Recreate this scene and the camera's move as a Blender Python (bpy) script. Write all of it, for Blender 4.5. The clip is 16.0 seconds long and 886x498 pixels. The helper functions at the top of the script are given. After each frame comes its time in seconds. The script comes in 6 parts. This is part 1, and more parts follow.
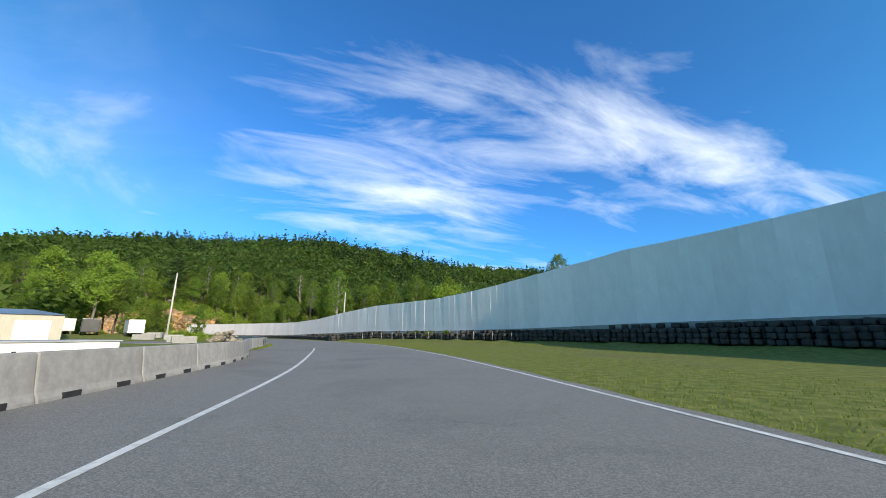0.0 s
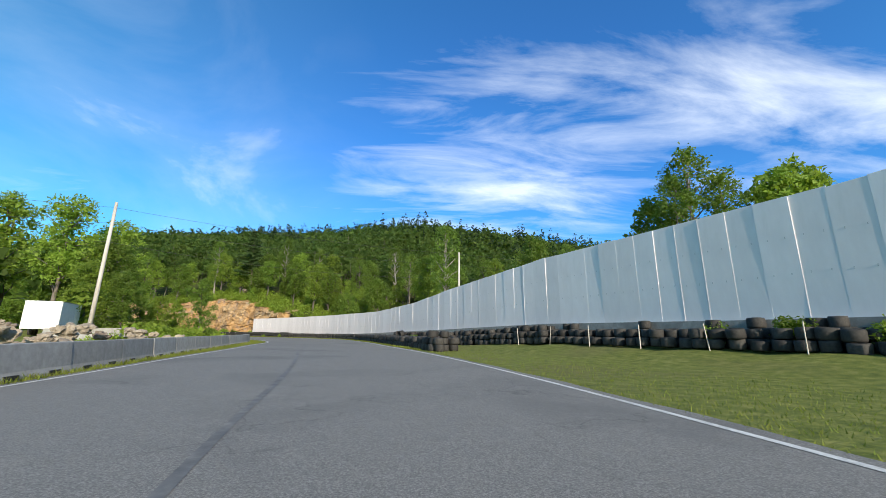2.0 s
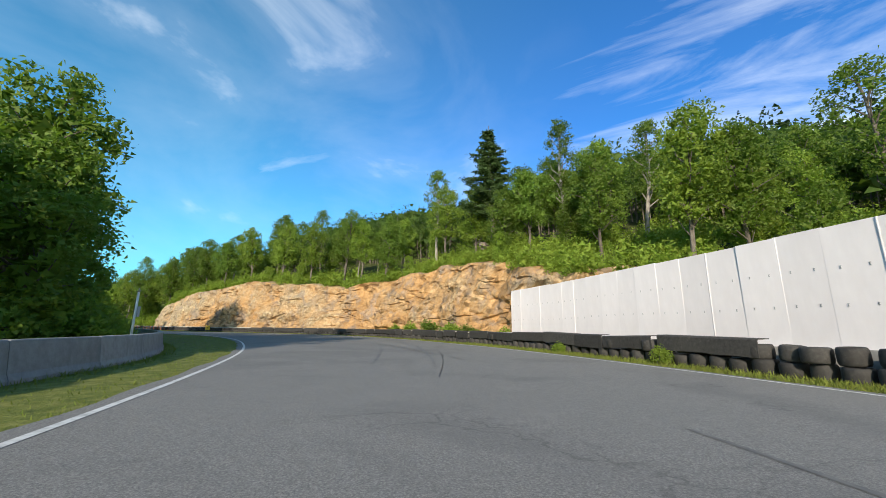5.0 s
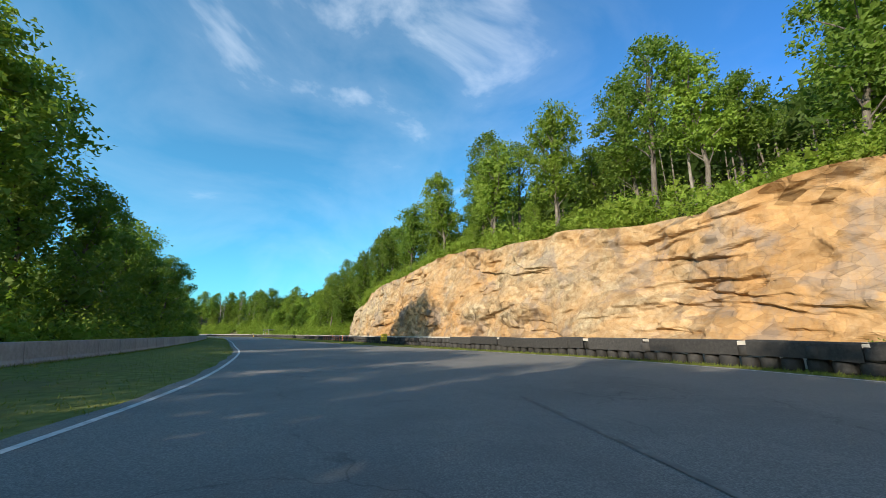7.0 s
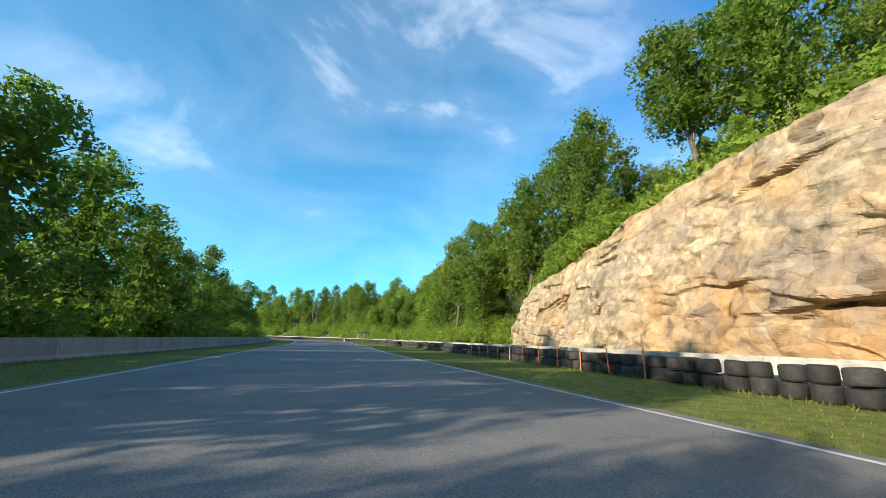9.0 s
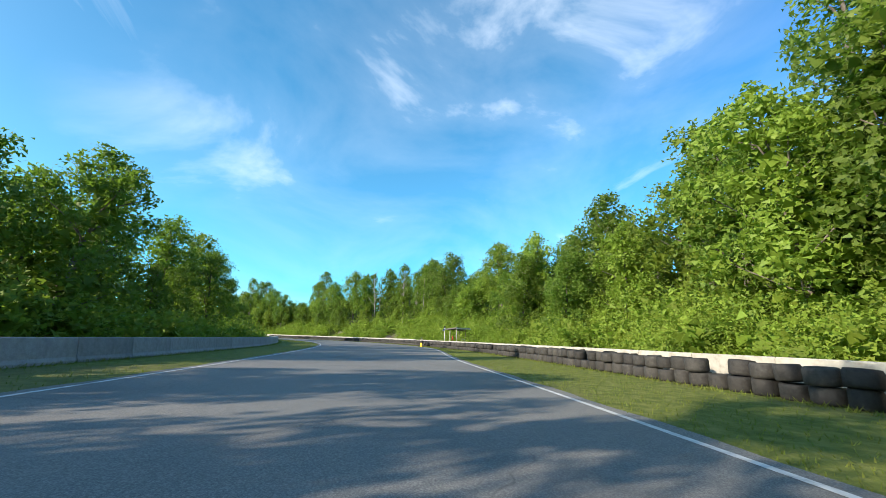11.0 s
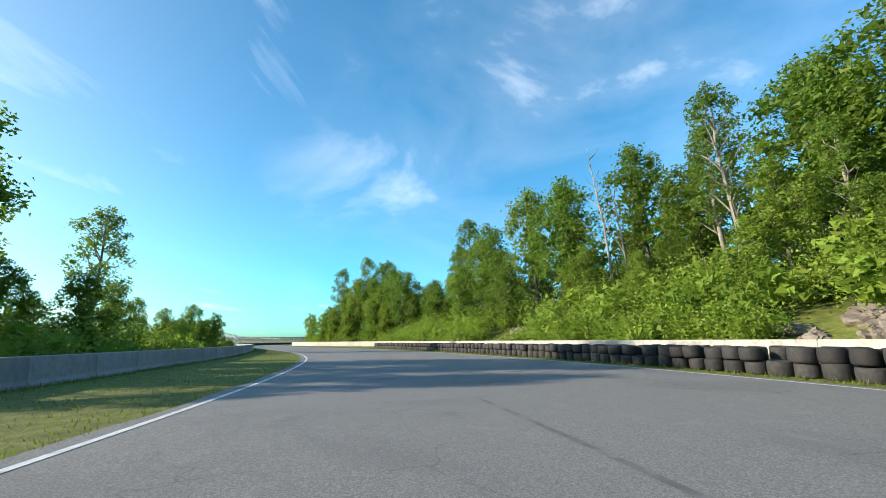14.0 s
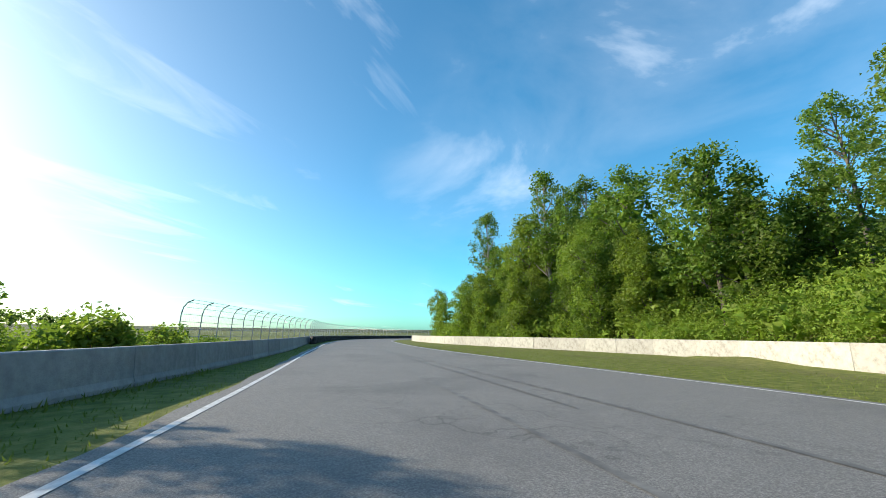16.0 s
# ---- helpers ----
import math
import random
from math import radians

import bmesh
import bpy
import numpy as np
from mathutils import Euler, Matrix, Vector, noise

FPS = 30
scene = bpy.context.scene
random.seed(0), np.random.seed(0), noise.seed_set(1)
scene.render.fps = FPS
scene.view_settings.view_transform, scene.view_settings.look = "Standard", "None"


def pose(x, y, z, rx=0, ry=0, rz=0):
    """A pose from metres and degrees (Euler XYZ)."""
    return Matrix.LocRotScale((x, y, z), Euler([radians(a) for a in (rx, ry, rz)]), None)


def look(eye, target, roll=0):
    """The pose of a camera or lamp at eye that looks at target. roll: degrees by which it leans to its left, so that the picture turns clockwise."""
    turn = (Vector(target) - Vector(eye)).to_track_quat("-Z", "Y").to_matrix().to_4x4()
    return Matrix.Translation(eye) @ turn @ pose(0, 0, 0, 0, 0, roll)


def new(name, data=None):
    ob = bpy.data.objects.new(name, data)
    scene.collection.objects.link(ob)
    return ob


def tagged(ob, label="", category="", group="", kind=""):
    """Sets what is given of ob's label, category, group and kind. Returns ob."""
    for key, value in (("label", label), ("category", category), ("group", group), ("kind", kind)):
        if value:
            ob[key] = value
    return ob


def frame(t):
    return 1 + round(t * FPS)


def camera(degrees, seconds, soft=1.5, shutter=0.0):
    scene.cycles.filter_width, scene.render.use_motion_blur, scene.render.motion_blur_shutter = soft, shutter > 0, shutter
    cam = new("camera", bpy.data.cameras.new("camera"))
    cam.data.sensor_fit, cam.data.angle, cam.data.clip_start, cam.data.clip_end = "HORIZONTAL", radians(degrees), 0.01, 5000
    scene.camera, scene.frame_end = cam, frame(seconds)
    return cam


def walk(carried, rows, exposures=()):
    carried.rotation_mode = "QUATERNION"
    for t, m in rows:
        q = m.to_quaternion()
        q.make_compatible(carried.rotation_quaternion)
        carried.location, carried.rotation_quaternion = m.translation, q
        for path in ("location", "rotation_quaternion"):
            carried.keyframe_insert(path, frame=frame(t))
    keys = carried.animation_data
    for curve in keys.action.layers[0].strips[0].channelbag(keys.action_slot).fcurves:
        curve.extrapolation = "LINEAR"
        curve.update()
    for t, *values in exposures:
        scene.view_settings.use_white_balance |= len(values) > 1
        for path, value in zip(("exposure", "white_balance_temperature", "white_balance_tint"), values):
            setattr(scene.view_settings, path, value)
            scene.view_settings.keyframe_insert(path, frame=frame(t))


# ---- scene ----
from mathutils import geometry

# The camera and its drive round the circuit.
cam = camera(99.5, 16.0, soft=0.85)
DRIVE = [
    (0, 0, 0, 1.15, 0, 12.89, 0.23),
    (0.5, -2.63, 11.7, 1.15, 4.48, 12.76, 1.19),
    (1, -4.68, 23.14, 1.15, 8.41, 12.66, 0.79),
    (1.5, -8.13, 34.16, 1.15, 11.78, 12.52, 0.51),
    (2, -12.9, 45.51, 1.15, 15.76, 12.55, 0.33),
    (2.5, -19.02, 56.92, 1.15, 20.34, 12.42, -0.12),
    (3, -26.49, 67.95, 1.15, 25.66, 12.01, -1.11),
    (3.2, -29.69, 72, 1.15, 27.61, 12.75, 0.34),
    (5.3, -66.09, 99.62, 1.15, 55.31, 11.86, 0.12),
    (5.5, -70.33, 101.33, 1.15, 57.98, 11.89, -0.01),
    (6, -81.18, 104.88, 1.15, 65.35, 12.12, 0.01),
    (6.5, -92.66, 107, 1.15, 72.9, 12.48, 0),
    (7, -104.51, 107.39, 1.15, 80.22, 12.86, 0.19),
    (7.5, -116.72, 106.42, 1.15, 85.84, 13.23, 0.3),
    (8, -128.46, 103.9, 1.15, 89.38, 13.35, 0.76),
    (8.5, -140.64, 100.68, 1.15, 92.12, 13.48, 1.27),
    (9, -153.51, 96.83, 1.15, 94.44, 13.65, 1.58),
    (9.2, -158.42, 94.83, 1.15, 94.94, 13.54, 1.15),
    (11.3, -209.59, 76.89, 1.15, 106.37, 13.54, 2.1),
    (11.5, -214.06, 74.85, 1.15, 107.2, 13.53, 2.17),
    (12, -225.63, 69.72, 1.15, 109.86, 13.6, 1.29),
    (12.5, -236.85, 63.97, 1.15, 114.12, 13.62, 0.36),
    (13, -247.76, 57.15, 1.15, 119.46, 13.77, -0.02),
    (13.5, -258.01, 49.36, 1.15, 123.84, 13.7, -0.4),
    (14, -267.09, 41.07, 1.15, 127.46, 13.64, -0.67),
    (14.5, -275.57, 31.13, 1.15, 131.61, 13.56, -1.14),
    (15, -283.35, 19.93, 1.15, 136.01, 13.32, -1.38),
    (15.5, -290.06, 7.02, 1.15, 140.16, 13.04, -0.28),
    (16, -296.68, -6.83, 1.15, 144.92, 12.94, 0.63),
]


def drive_pose(x, y, z, yaw, pitch, roll):
    a, p = radians(yaw), radians(pitch)
    ahead = Vector((-math.sin(a) * math.cos(p), math.cos(a) * math.cos(p), math.sin(p)))
    eye = Vector((x, y, z))
    return look(eye, eye + ahead, roll)


walk(cam, [(t, drive_pose(*row)) for t, *row in DRIVE],
     [(0, 0.26), (3, 0.26), (5.5, 0.31), (7, 0.38), (9, 0.62), (12.5, 0.76), (14.5, 0.61), (16, 0.51)])

# ---- daylight: low evening sun, blue sky with thin cirrus ----
SUN_TURN, SUN_HEIGHT = radians(140.3), radians(21)
TO_SUN = Vector((math.sin(SUN_TURN) * math.cos(SUN_HEIGHT), math.cos(SUN_TURN) * math.cos(SUN_HEIGHT), math.sin(SUN_HEIGHT)))
sun = new("sun", bpy.data.lights.new("sun", "SUN"))
sun.data.energy, sun.data.angle, sun.data.color = 5.0, radians(0.55), (1.0, 0.87, 0.69)
sun.matrix_world = look(TO_SUN * 300, (0, 0, 0))

world = bpy.data.worlds.new("sky")
scene.world = world
world.use_nodes = True


def tree_of(owner):
    """Node helpers: add(kind, values, links) makes a node and sets its inputs."""
    nodes, links = owner.node_tree.nodes, owner.node_tree.links
    nodes.clear()

    def add(kind, inputs=None, **props):
        node = nodes.new(kind)
        for key, value in props.items():
            setattr(node, key, value)
        for key, value in (inputs or {}).items():
            if isinstance(value, bpy.types.NodeSocket):
                links.new(value, node.inputs[key])
            else:
                node.inputs[key].default_value = value
        return node

    return add


def ramp(add, fac, stops, interpolation="LINEAR"):
    node = add("ShaderNodeValToRGB", {"Fac": fac})
    node.color_ramp.interpolation = interpolation
    els = node.color_ramp.elements
    while len(els) < len(stops):
        els.new(0.5)
    for el, (at, col) in zip(els, stops):
        el.position = at
        el.color = (*col, 1) if len(col) == 3 else col
    return node.outputs["Color"]


def make_sky():
    add = tree_of(world)
    sky = add("ShaderNodeTexSky", sky_type="NISHITA", sun_disc=False, sun_elevation=SUN_HEIGHT, sun_rotation=SUN_TURN,
              air_density=1.0, dust_density=1.05, ozone_density=2.2, altitude=100.0)
    way = add("ShaderNodeTexCoord").outputs["Generated"]
    parts = add("ShaderNodeSeparateXYZ", {0: way})
    lift = add("ShaderNodeMath", {0: parts.outputs[2], 1: 0.12}, operation="ADD").outputs[0]
    lift = add("ShaderNodeMath", {0: lift, 1: 0.05}, operation="MAXIMUM").outputs[0]
    px = add("ShaderNodeMath", {0: parts.outputs[0], 1: lift}, operation="DIVIDE").outputs[0]
    py = add("ShaderNodeMath", {0: parts.outputs[1], 1: lift}, operation="DIVIDE").outputs[0]
    flat = add("ShaderNodeCombineXYZ", {0: px, 1: py}).outputs[0]
    flat = add("ShaderNodeMapping", {"Vector": flat, "Rotation": (0, 0, radians(-22))}).outputs[0]
    drawn = add("ShaderNodeMapping", {"Vector": flat, "Rotation": (0, 0, radians(-18)), "Scale": (0.45, 1.15, 1.0), "Location": (4.3, 2.1, 0)}).outputs[0]
    big = add("ShaderNodeTexNoise", {"Vector": drawn, "Scale": 0.9, "Detail": 2.0, "Roughness": 0.5, "Distortion": 0.2}).outputs["Fac"]
    fine = add("ShaderNodeTexNoise", {"Vector": drawn, "Scale": 2.6, "Detail": 9.0, "Roughness": 0.6, "Distortion": 0.5}).outputs["Fac"]
    north = add("ShaderNodeMapRange", {"Value": parts.outputs[1], "From Min": -0.5, "From Max": 0.75, "To Min": 0.8, "To Max": 1.12}).outputs[0]
    both = add("ShaderNodeMath", {0: big, 1: fine}, operation="MULTIPLY").outputs[0]
    west = add("ShaderNodeMapRange", {"Value": parts.outputs[0], "From Min": -0.9, "From Max": -0.3, "To Min": 0.74, "To Max": 1.0}).outputs[0]
    both = add("ShaderNodeMath", {0: both, 1: north}, operation="MULTIPLY").outputs[0]
    both = add("ShaderNodeMath", {0: both, 1: west}, operation="MULTIPLY").outputs[0]
    veil = ramp(add, both, [(0.25, (0, 0, 0)), (0.34, (0.28, 0.28, 0.28)), (0.47, (0.72, 0.72, 0.72))])
    puff = add("ShaderNodeTexNoise", {"Vector": add("ShaderNodeMapping", {"Vector": way, "Location": (0.4, 0.9, 0.45), "Rotation": (0, 0, 0.71), "Scale": (1, 1, 1.7)}).outputs[0], "Scale": 2.3, "Detail": 7.0, "Roughness": 0.55, "Distortion": 0.5}).outputs["Fac"]
    puff = ramp(add, puff, [(0.42, (0.02, 0.02, 0.02)), (0.57, (0.09, 0.09, 0.09)), (0.8, (0.75, 0.75, 0.75))])
    side = add("ShaderNodeMapRange", {"Value": parts.outputs[0], "From Min": -0.75, "From Max": -0.35, "To Min": 1.0, "To Max": 0.0}).outputs[0]
    puff = add("ShaderNodeMath", {0: puff, 1: side}, operation="MULTIPLY").outputs[0]
    veil = add("ShaderNodeMath", {0: veil, 1: puff}, operation="MAXIMUM").outputs[0]
    facing = add("ShaderNodeVectorMath", {0: way, 1: tuple(TO_SUN)}, operation="DOT_PRODUCT").outputs["Value"]
    clear = add("ShaderNodeMapRange", {"Value": facing, "From Min": 0.25, "From Max": 0.92, "To Min": 1.0, "To Max": 0.25}).outputs[0]
    deep = add("ShaderNodeMix", data_type="RGBA", blend_type="MULTIPLY")
    world.node_tree.links.new(sky.outputs[0], deep.inputs[6])
    world.node_tree.links.new(clear, deep.inputs[0])
    tint = add("ShaderNodeMix", data_type="RGBA")
    world.node_tree.links.new(add("ShaderNodeMapRange", {"Value": parts.outputs[1], "From Min": 0.1, "From Max": 0.75}).outputs[0], tint.inputs[0])
    tint.inputs[6].default_value, tint.inputs[7].default_value = (0.45, 1.34, 1.55, 1), (0.38, 1.04, 1.7, 1)
    world.node_tree.links.new(tint.outputs[2], deep.inputs[7])
    cloud = add("ShaderNodeMix", data_type="RGBA")
    world.node_tree.links.new(veil, cloud.inputs[0])
    world.node_tree.links.new(deep.outputs[2], cloud.inputs[6])
    cloud.inputs[7].default_value = (8.6, 9.2, 9.9, 1)
    shade = add("ShaderNodeBackground", {"Color": cloud.outputs[2], "Strength": 0.121})
    out = add("ShaderNodeOutputWorld", {"Surface": shade.outputs[0]})


make_sky()


# ---- materials ----
def material(name, stops, scale=4.0, rough=0.8, bump=0.0, bump_scale=None, metal=0.0, stain=None, stain_scale=0.3, vary=0.0, island=0.0, spec=0.5,
             stretch=(1, 1, 1), detail=8.0, rough_vary=0.1, leaf=None):
    """Noise-coloured surface: stops is a colour ramp of grain; stain, (colour, low, high), lays large patches over it;
    vary and island shift the value piece by piece."""
    m = bpy.data.materials.new(name)
    m.use_nodes = True
    add = tree_of(m)
    at = add("ShaderNodeTexCoord").outputs["Object"]
    at = add("ShaderNodeMapping", {"Vector": at, "Scale": stretch}).outputs[0]
    grain = add("ShaderNodeTexNoise", {"Vector": at, "Scale": scale, "Detail": detail, "Roughness": 0.62}).outputs["Fac"]
    color = ramp(add, grain, stops)
    wide = add("ShaderNodeTexNoise", {"Vector": at, "Scale": stain_scale, "Detail": 5.0, "Roughness": 0.6, "Distortion": 0.6}).outputs["Fac"]
    if stain:
        tint, low, high = stain
        mask = ramp(add, wide, [(low, (0, 0, 0)), (high, (1, 1, 1))])
        mix = add("ShaderNodeMix", data_type="RGBA")
        m.node_tree.links.new(mask, mix.inputs[0])
        m.node_tree.links.new(color, mix.inputs[6])
        mix.inputs[7].default_value = (*tint, 1)
        color = mix.outputs[2]
    if vary or island:
        source = add("ShaderNodeNewGeometry").outputs["Random Per Island"] if island else add("ShaderNodeObjectInfo").outputs["Random"]
        amount = island or vary
        value = add("ShaderNodeMapRange", {"Value": source, "To Min": 1 - amount, "To Max": 1 + amount}).outputs[0]
        hue = add("ShaderNodeMapRange", {"Value": source, "To Min": 0.5 - 0.03 * amount, "To Max": 0.5 + 0.03 * amount}).outputs[0]
        color = add("ShaderNodeHueSaturation", {"Color": color, "Value": value, "Hue": hue}).outputs[0]
    gloss = add("ShaderNodeMapRange", {"Value": wide, "To Min": max(0.03, rough - rough_vary), "To Max": min(1.0, rough + rough_vary)}).outputs[0]
    surface = add("ShaderNodeBsdfPrincipled", {"Base Color": color, "Roughness": gloss, "Metallic": metal, "Specular IOR Level": spec})
    if bump:
        lump = add("ShaderNodeTexNoise", {"Vector": at, "Scale": bump_scale or scale * 2, "Detail": 6.0, "Roughness": 0.6}).outputs["Fac"]
        m.node_tree.links.new(add("ShaderNodeBump", {"Height": lump, "Strength": min(1.0, bump), "Distance": 0.05}).outputs[0], surface.inputs["Normal"])
    final = surface.outputs[0]
    if leaf:
        glow = add("ShaderNodeBsdfTranslucent", {"Color": (*leaf, 1)}).outputs[0]
        blend = add("ShaderNodeMixShader", {0: 0.38, 1: final, 2: glow})
        final = blend.outputs[0]
    add("ShaderNodeOutputMaterial", {"Surface": final})
    return m


def asphalt_material():
    """Old race-track asphalt: coarse pale stones, worn lanes, patches and a web of fine cracks."""
    m = bpy.data.materials.new("asphalt")
    m.use_nodes = True
    add = tree_of(m)
    at = add("ShaderNodeTexCoord").outputs["Object"]
    grit = add("ShaderNodeTexNoise", {"Vector": at, "Scale": 55.0, "Detail": 4.0, "Roughness": 0.75}).outputs["Fac"]
    color = ramp(add, grit, [(0.28, (0.085, 0.084, 0.083)), (0.5, (0.19, 0.186, 0.176)), (0.72, (0.35, 0.338, 0.312))])

    def over(color, mask, tint):
        mix = add("ShaderNodeMix", data_type="RGBA")
        m.node_tree.links.new(mask, mix.inputs[0])
        m.node_tree.links.new(color, mix.inputs[6])
        mix.inputs[7].default_value = (*tint, 1)
        return mix.outputs[2]

    wide = add("ShaderNodeTexNoise", {"Vector": at, "Scale": 0.22, "Detail": 6.0, "Roughness": 0.6, "Distortion": 0.8}).outputs["Fac"]
    color = over(color, ramp(add, wide, [(0.5, (0, 0, 0)), (0.68, (0.5, 0.5, 0.5))]), (0.115, 0.114, 0.113))
    pale = add("ShaderNodeTexNoise", {"Vector": at, "Scale": 1.6, "Detail": 7.0, "Roughness": 0.65}).outputs["Fac"]
    color = over(color, ramp(add, pale, [(0.55, (0, 0, 0)), (0.75, (0.45, 0.45, 0.45))]), (0.26, 0.25, 0.23))
    bend = add("ShaderNodeTexNoise", {"Vector": at, "Scale": 0.9, "Detail": 4.0}).outputs["Color"]
    bent = add("ShaderNodeMix", data_type="VECTOR")
    bent.inputs[0].default_value = 0.6
    m.node_tree.links.new(at, bent.inputs[4])
    m.node_tree.links.new(bend, bent.inputs[5])
    crack = add("ShaderNodeTexVoronoi", {"Vector": bent.outputs[1], "Scale": 0.75}, feature="DISTANCE_TO_EDGE").outputs["Distance"]
    hit = add("ShaderNodeMath", {0: ramp(add, crack, [(0.0, (1, 1, 1)), (0.008, (0, 0, 0))]), 1: ramp(add, wide, [(0.44, (0, 0, 0)), (0.6, (0.45, 0.45, 0.45))])}, operation="MULTIPLY").outputs[0]
    color = over(color, hit, (0.045, 0.045, 0.046))
    bump = add("ShaderNodeBump", {"Height": grit, "Strength": 0.5, "Distance": 0.012})
    surface = add("ShaderNodeBsdfPrincipled", {"Base Color": color, "Roughness": 0.86, "Specular IOR Level": 0.4, "Normal": bump.outputs[0]})
    add("ShaderNodeOutputMaterial", {"Surface": surface.outputs[0]})
    return m


ASPHALT = asphalt_material()
SKID = material("skid_rubber", [(0.3, (0.085, 0.085, 0.085)), (0.5, (0.14, 0.138, 0.133)), (0.7, (0.23, 0.225, 0.21))], 3, 0.75, 0.1, stretch=(1, 1, 1))
CRACK = material("crack_sealant", [(0.35, (0.02, 0.02, 0.022)), (0.7, (0.045, 0.045, 0.047))], 6, 0.5, 0.1)
LINE = material("line_paint", [(0.25, (0.35, 0.35, 0.34)), (0.5, (0.62, 0.62, 0.6)), (0.75, (0.74, 0.74, 0.72))], 7, 0.7, 0.15, stain=((0.3, 0.3, 0.29), 0.55, 0.75), stain_scale=0.8)
GRASS = material("grass_ground", [(0.3, (0.085, 0.11, 0.022)), (0.5, (0.15, 0.175, 0.036)), (0.72, (0.25, 0.245, 0.075))], 2.6, 0.95, 0.8, 14,
                 stain=((0.15, 0.135, 0.06), 0.5, 0.8), stain_scale=0.14, spec=0.2)


def wood_floor(m):
    """Dark leaf litter and ferns where the ground climbs into the woods."""
    nodes, links = m.node_tree.nodes, m.node_tree.links
    surface = next(q for q in nodes if q.type == "BSDF_PRINCIPLED")
    grass = surface.inputs["Base Color"].links[0].from_socket

    def add(kind, **props):
        node = nodes.new(kind)
        for key, value in props.items():
            setattr(node, key, value)
        return node

    at, split, rise, mix, speck = add("ShaderNodeTexCoord"), add("ShaderNodeSeparateXYZ"), add("ShaderNodeMapRange"), add("ShaderNodeMix", data_type="RGBA"), add("ShaderNodeTexNoise")
    links.new(at.outputs["Object"], split.inputs[0])
    links.new(split.outputs[2], rise.inputs["Value"])
    rise.inputs["From Min"].default_value, rise.inputs["From Max"].default_value = 1.6, 3.2
    links.new(at.outputs["Object"], speck.inputs["Vector"])
    speck.inputs["Scale"].default_value, speck.inputs["Detail"].default_value = 0.8, 8.0
    litter = add("ShaderNodeValToRGB")
    links.new(speck.outputs["Fac"], litter.inputs["Fac"])
    for el, (spot_at, col) in zip(litter.color_ramp.elements, ((0.35, (0.035, 0.04, 0.014, 1)), (0.7, (0.08, 0.1, 0.022, 1)))):
        el.position, el.color = spot_at, col
    links.new(rise.outputs[0], mix.inputs[0])
    links.new(grass, mix.inputs[6])
    links.new(litter.outputs["Color"], mix.inputs[7])
    links.new(mix.outputs[2], surface.inputs["Base Color"])


wood_floor(GRASS)
BLADES = material("grass_blade", [(0.3, (0.12, 0.16, 0.03)), (0.6, (0.2, 0.225, 0.045)), (0.8, (0.32, 0.29, 0.1))], 0.7, 0.8, island=0.35, spec=0.25, leaf=(0.2, 0.28, 0.04))
CONCRETE = material("barrier_concrete", [(0.3, (0.25, 0.245, 0.235)), (0.55, (0.32, 0.315, 0.3)), (0.8, (0.39, 0.385, 0.37))], 5, 0.85, 0.25, 24,
                    stain=((0.2, 0.195, 0.185), 0.5, 0.75), stain_scale=0.9, vary=0.14)
WHITE_CONCRETE = material("whitewashed_concrete", [(0.3, (0.27, 0.25, 0.215)), (0.5, (0.42, 0.4, 0.35)), (0.8, (0.53, 0.505, 0.45))], 4, 0.85, 0.25, 22,
                          stain=((0.4, 0.37, 0.31), 0.55, 0.78), stain_scale=0.8, vary=0.1)
PANEL = material("white_panel", [(0.3, (0.71, 0.675, 0.69)), (0.6, (0.785, 0.75, 0.765)), (0.85, (0.83, 0.8, 0.81))], 1.2, 0.42, 0.06, 2.0,
                 stain=((0.6, 0.6, 0.59), 0.55, 0.8), stain_scale=0.5, vary=0.06, stretch=(1, 1, 0.35))
STEEL = material("galvanised_steel", [(0.3, (0.3, 0.31, 0.32)), (0.7, (0.48, 0.49, 0.5))], 12, 0.45, 0.1, metal=0.8)
RUBBER = material("old_tyre_rubber", [(0.3, (0.019, 0.018, 0.018)), (0.6, (0.038, 0.036, 0.034)), (0.85, (0.08, 0.074, 0.067))], 10, 0.75, 0.35, 40,
                  stain=((0.06, 0.056, 0.05), 0.55, 0.8), stain_scale=2.0, vary=0.4)
RUBBER_ROW = material("tyre_row_rubber", [(0.3, (0.019, 0.018, 0.018)), (0.6, (0.038, 0.036, 0.034)), (0.85, (0.08, 0.074, 0.067))], 10, 0.75, 0.35, 40, stain=((0.06, 0.056, 0.05), 0.55, 0.8), stain_scale=2.0, island=0.4)


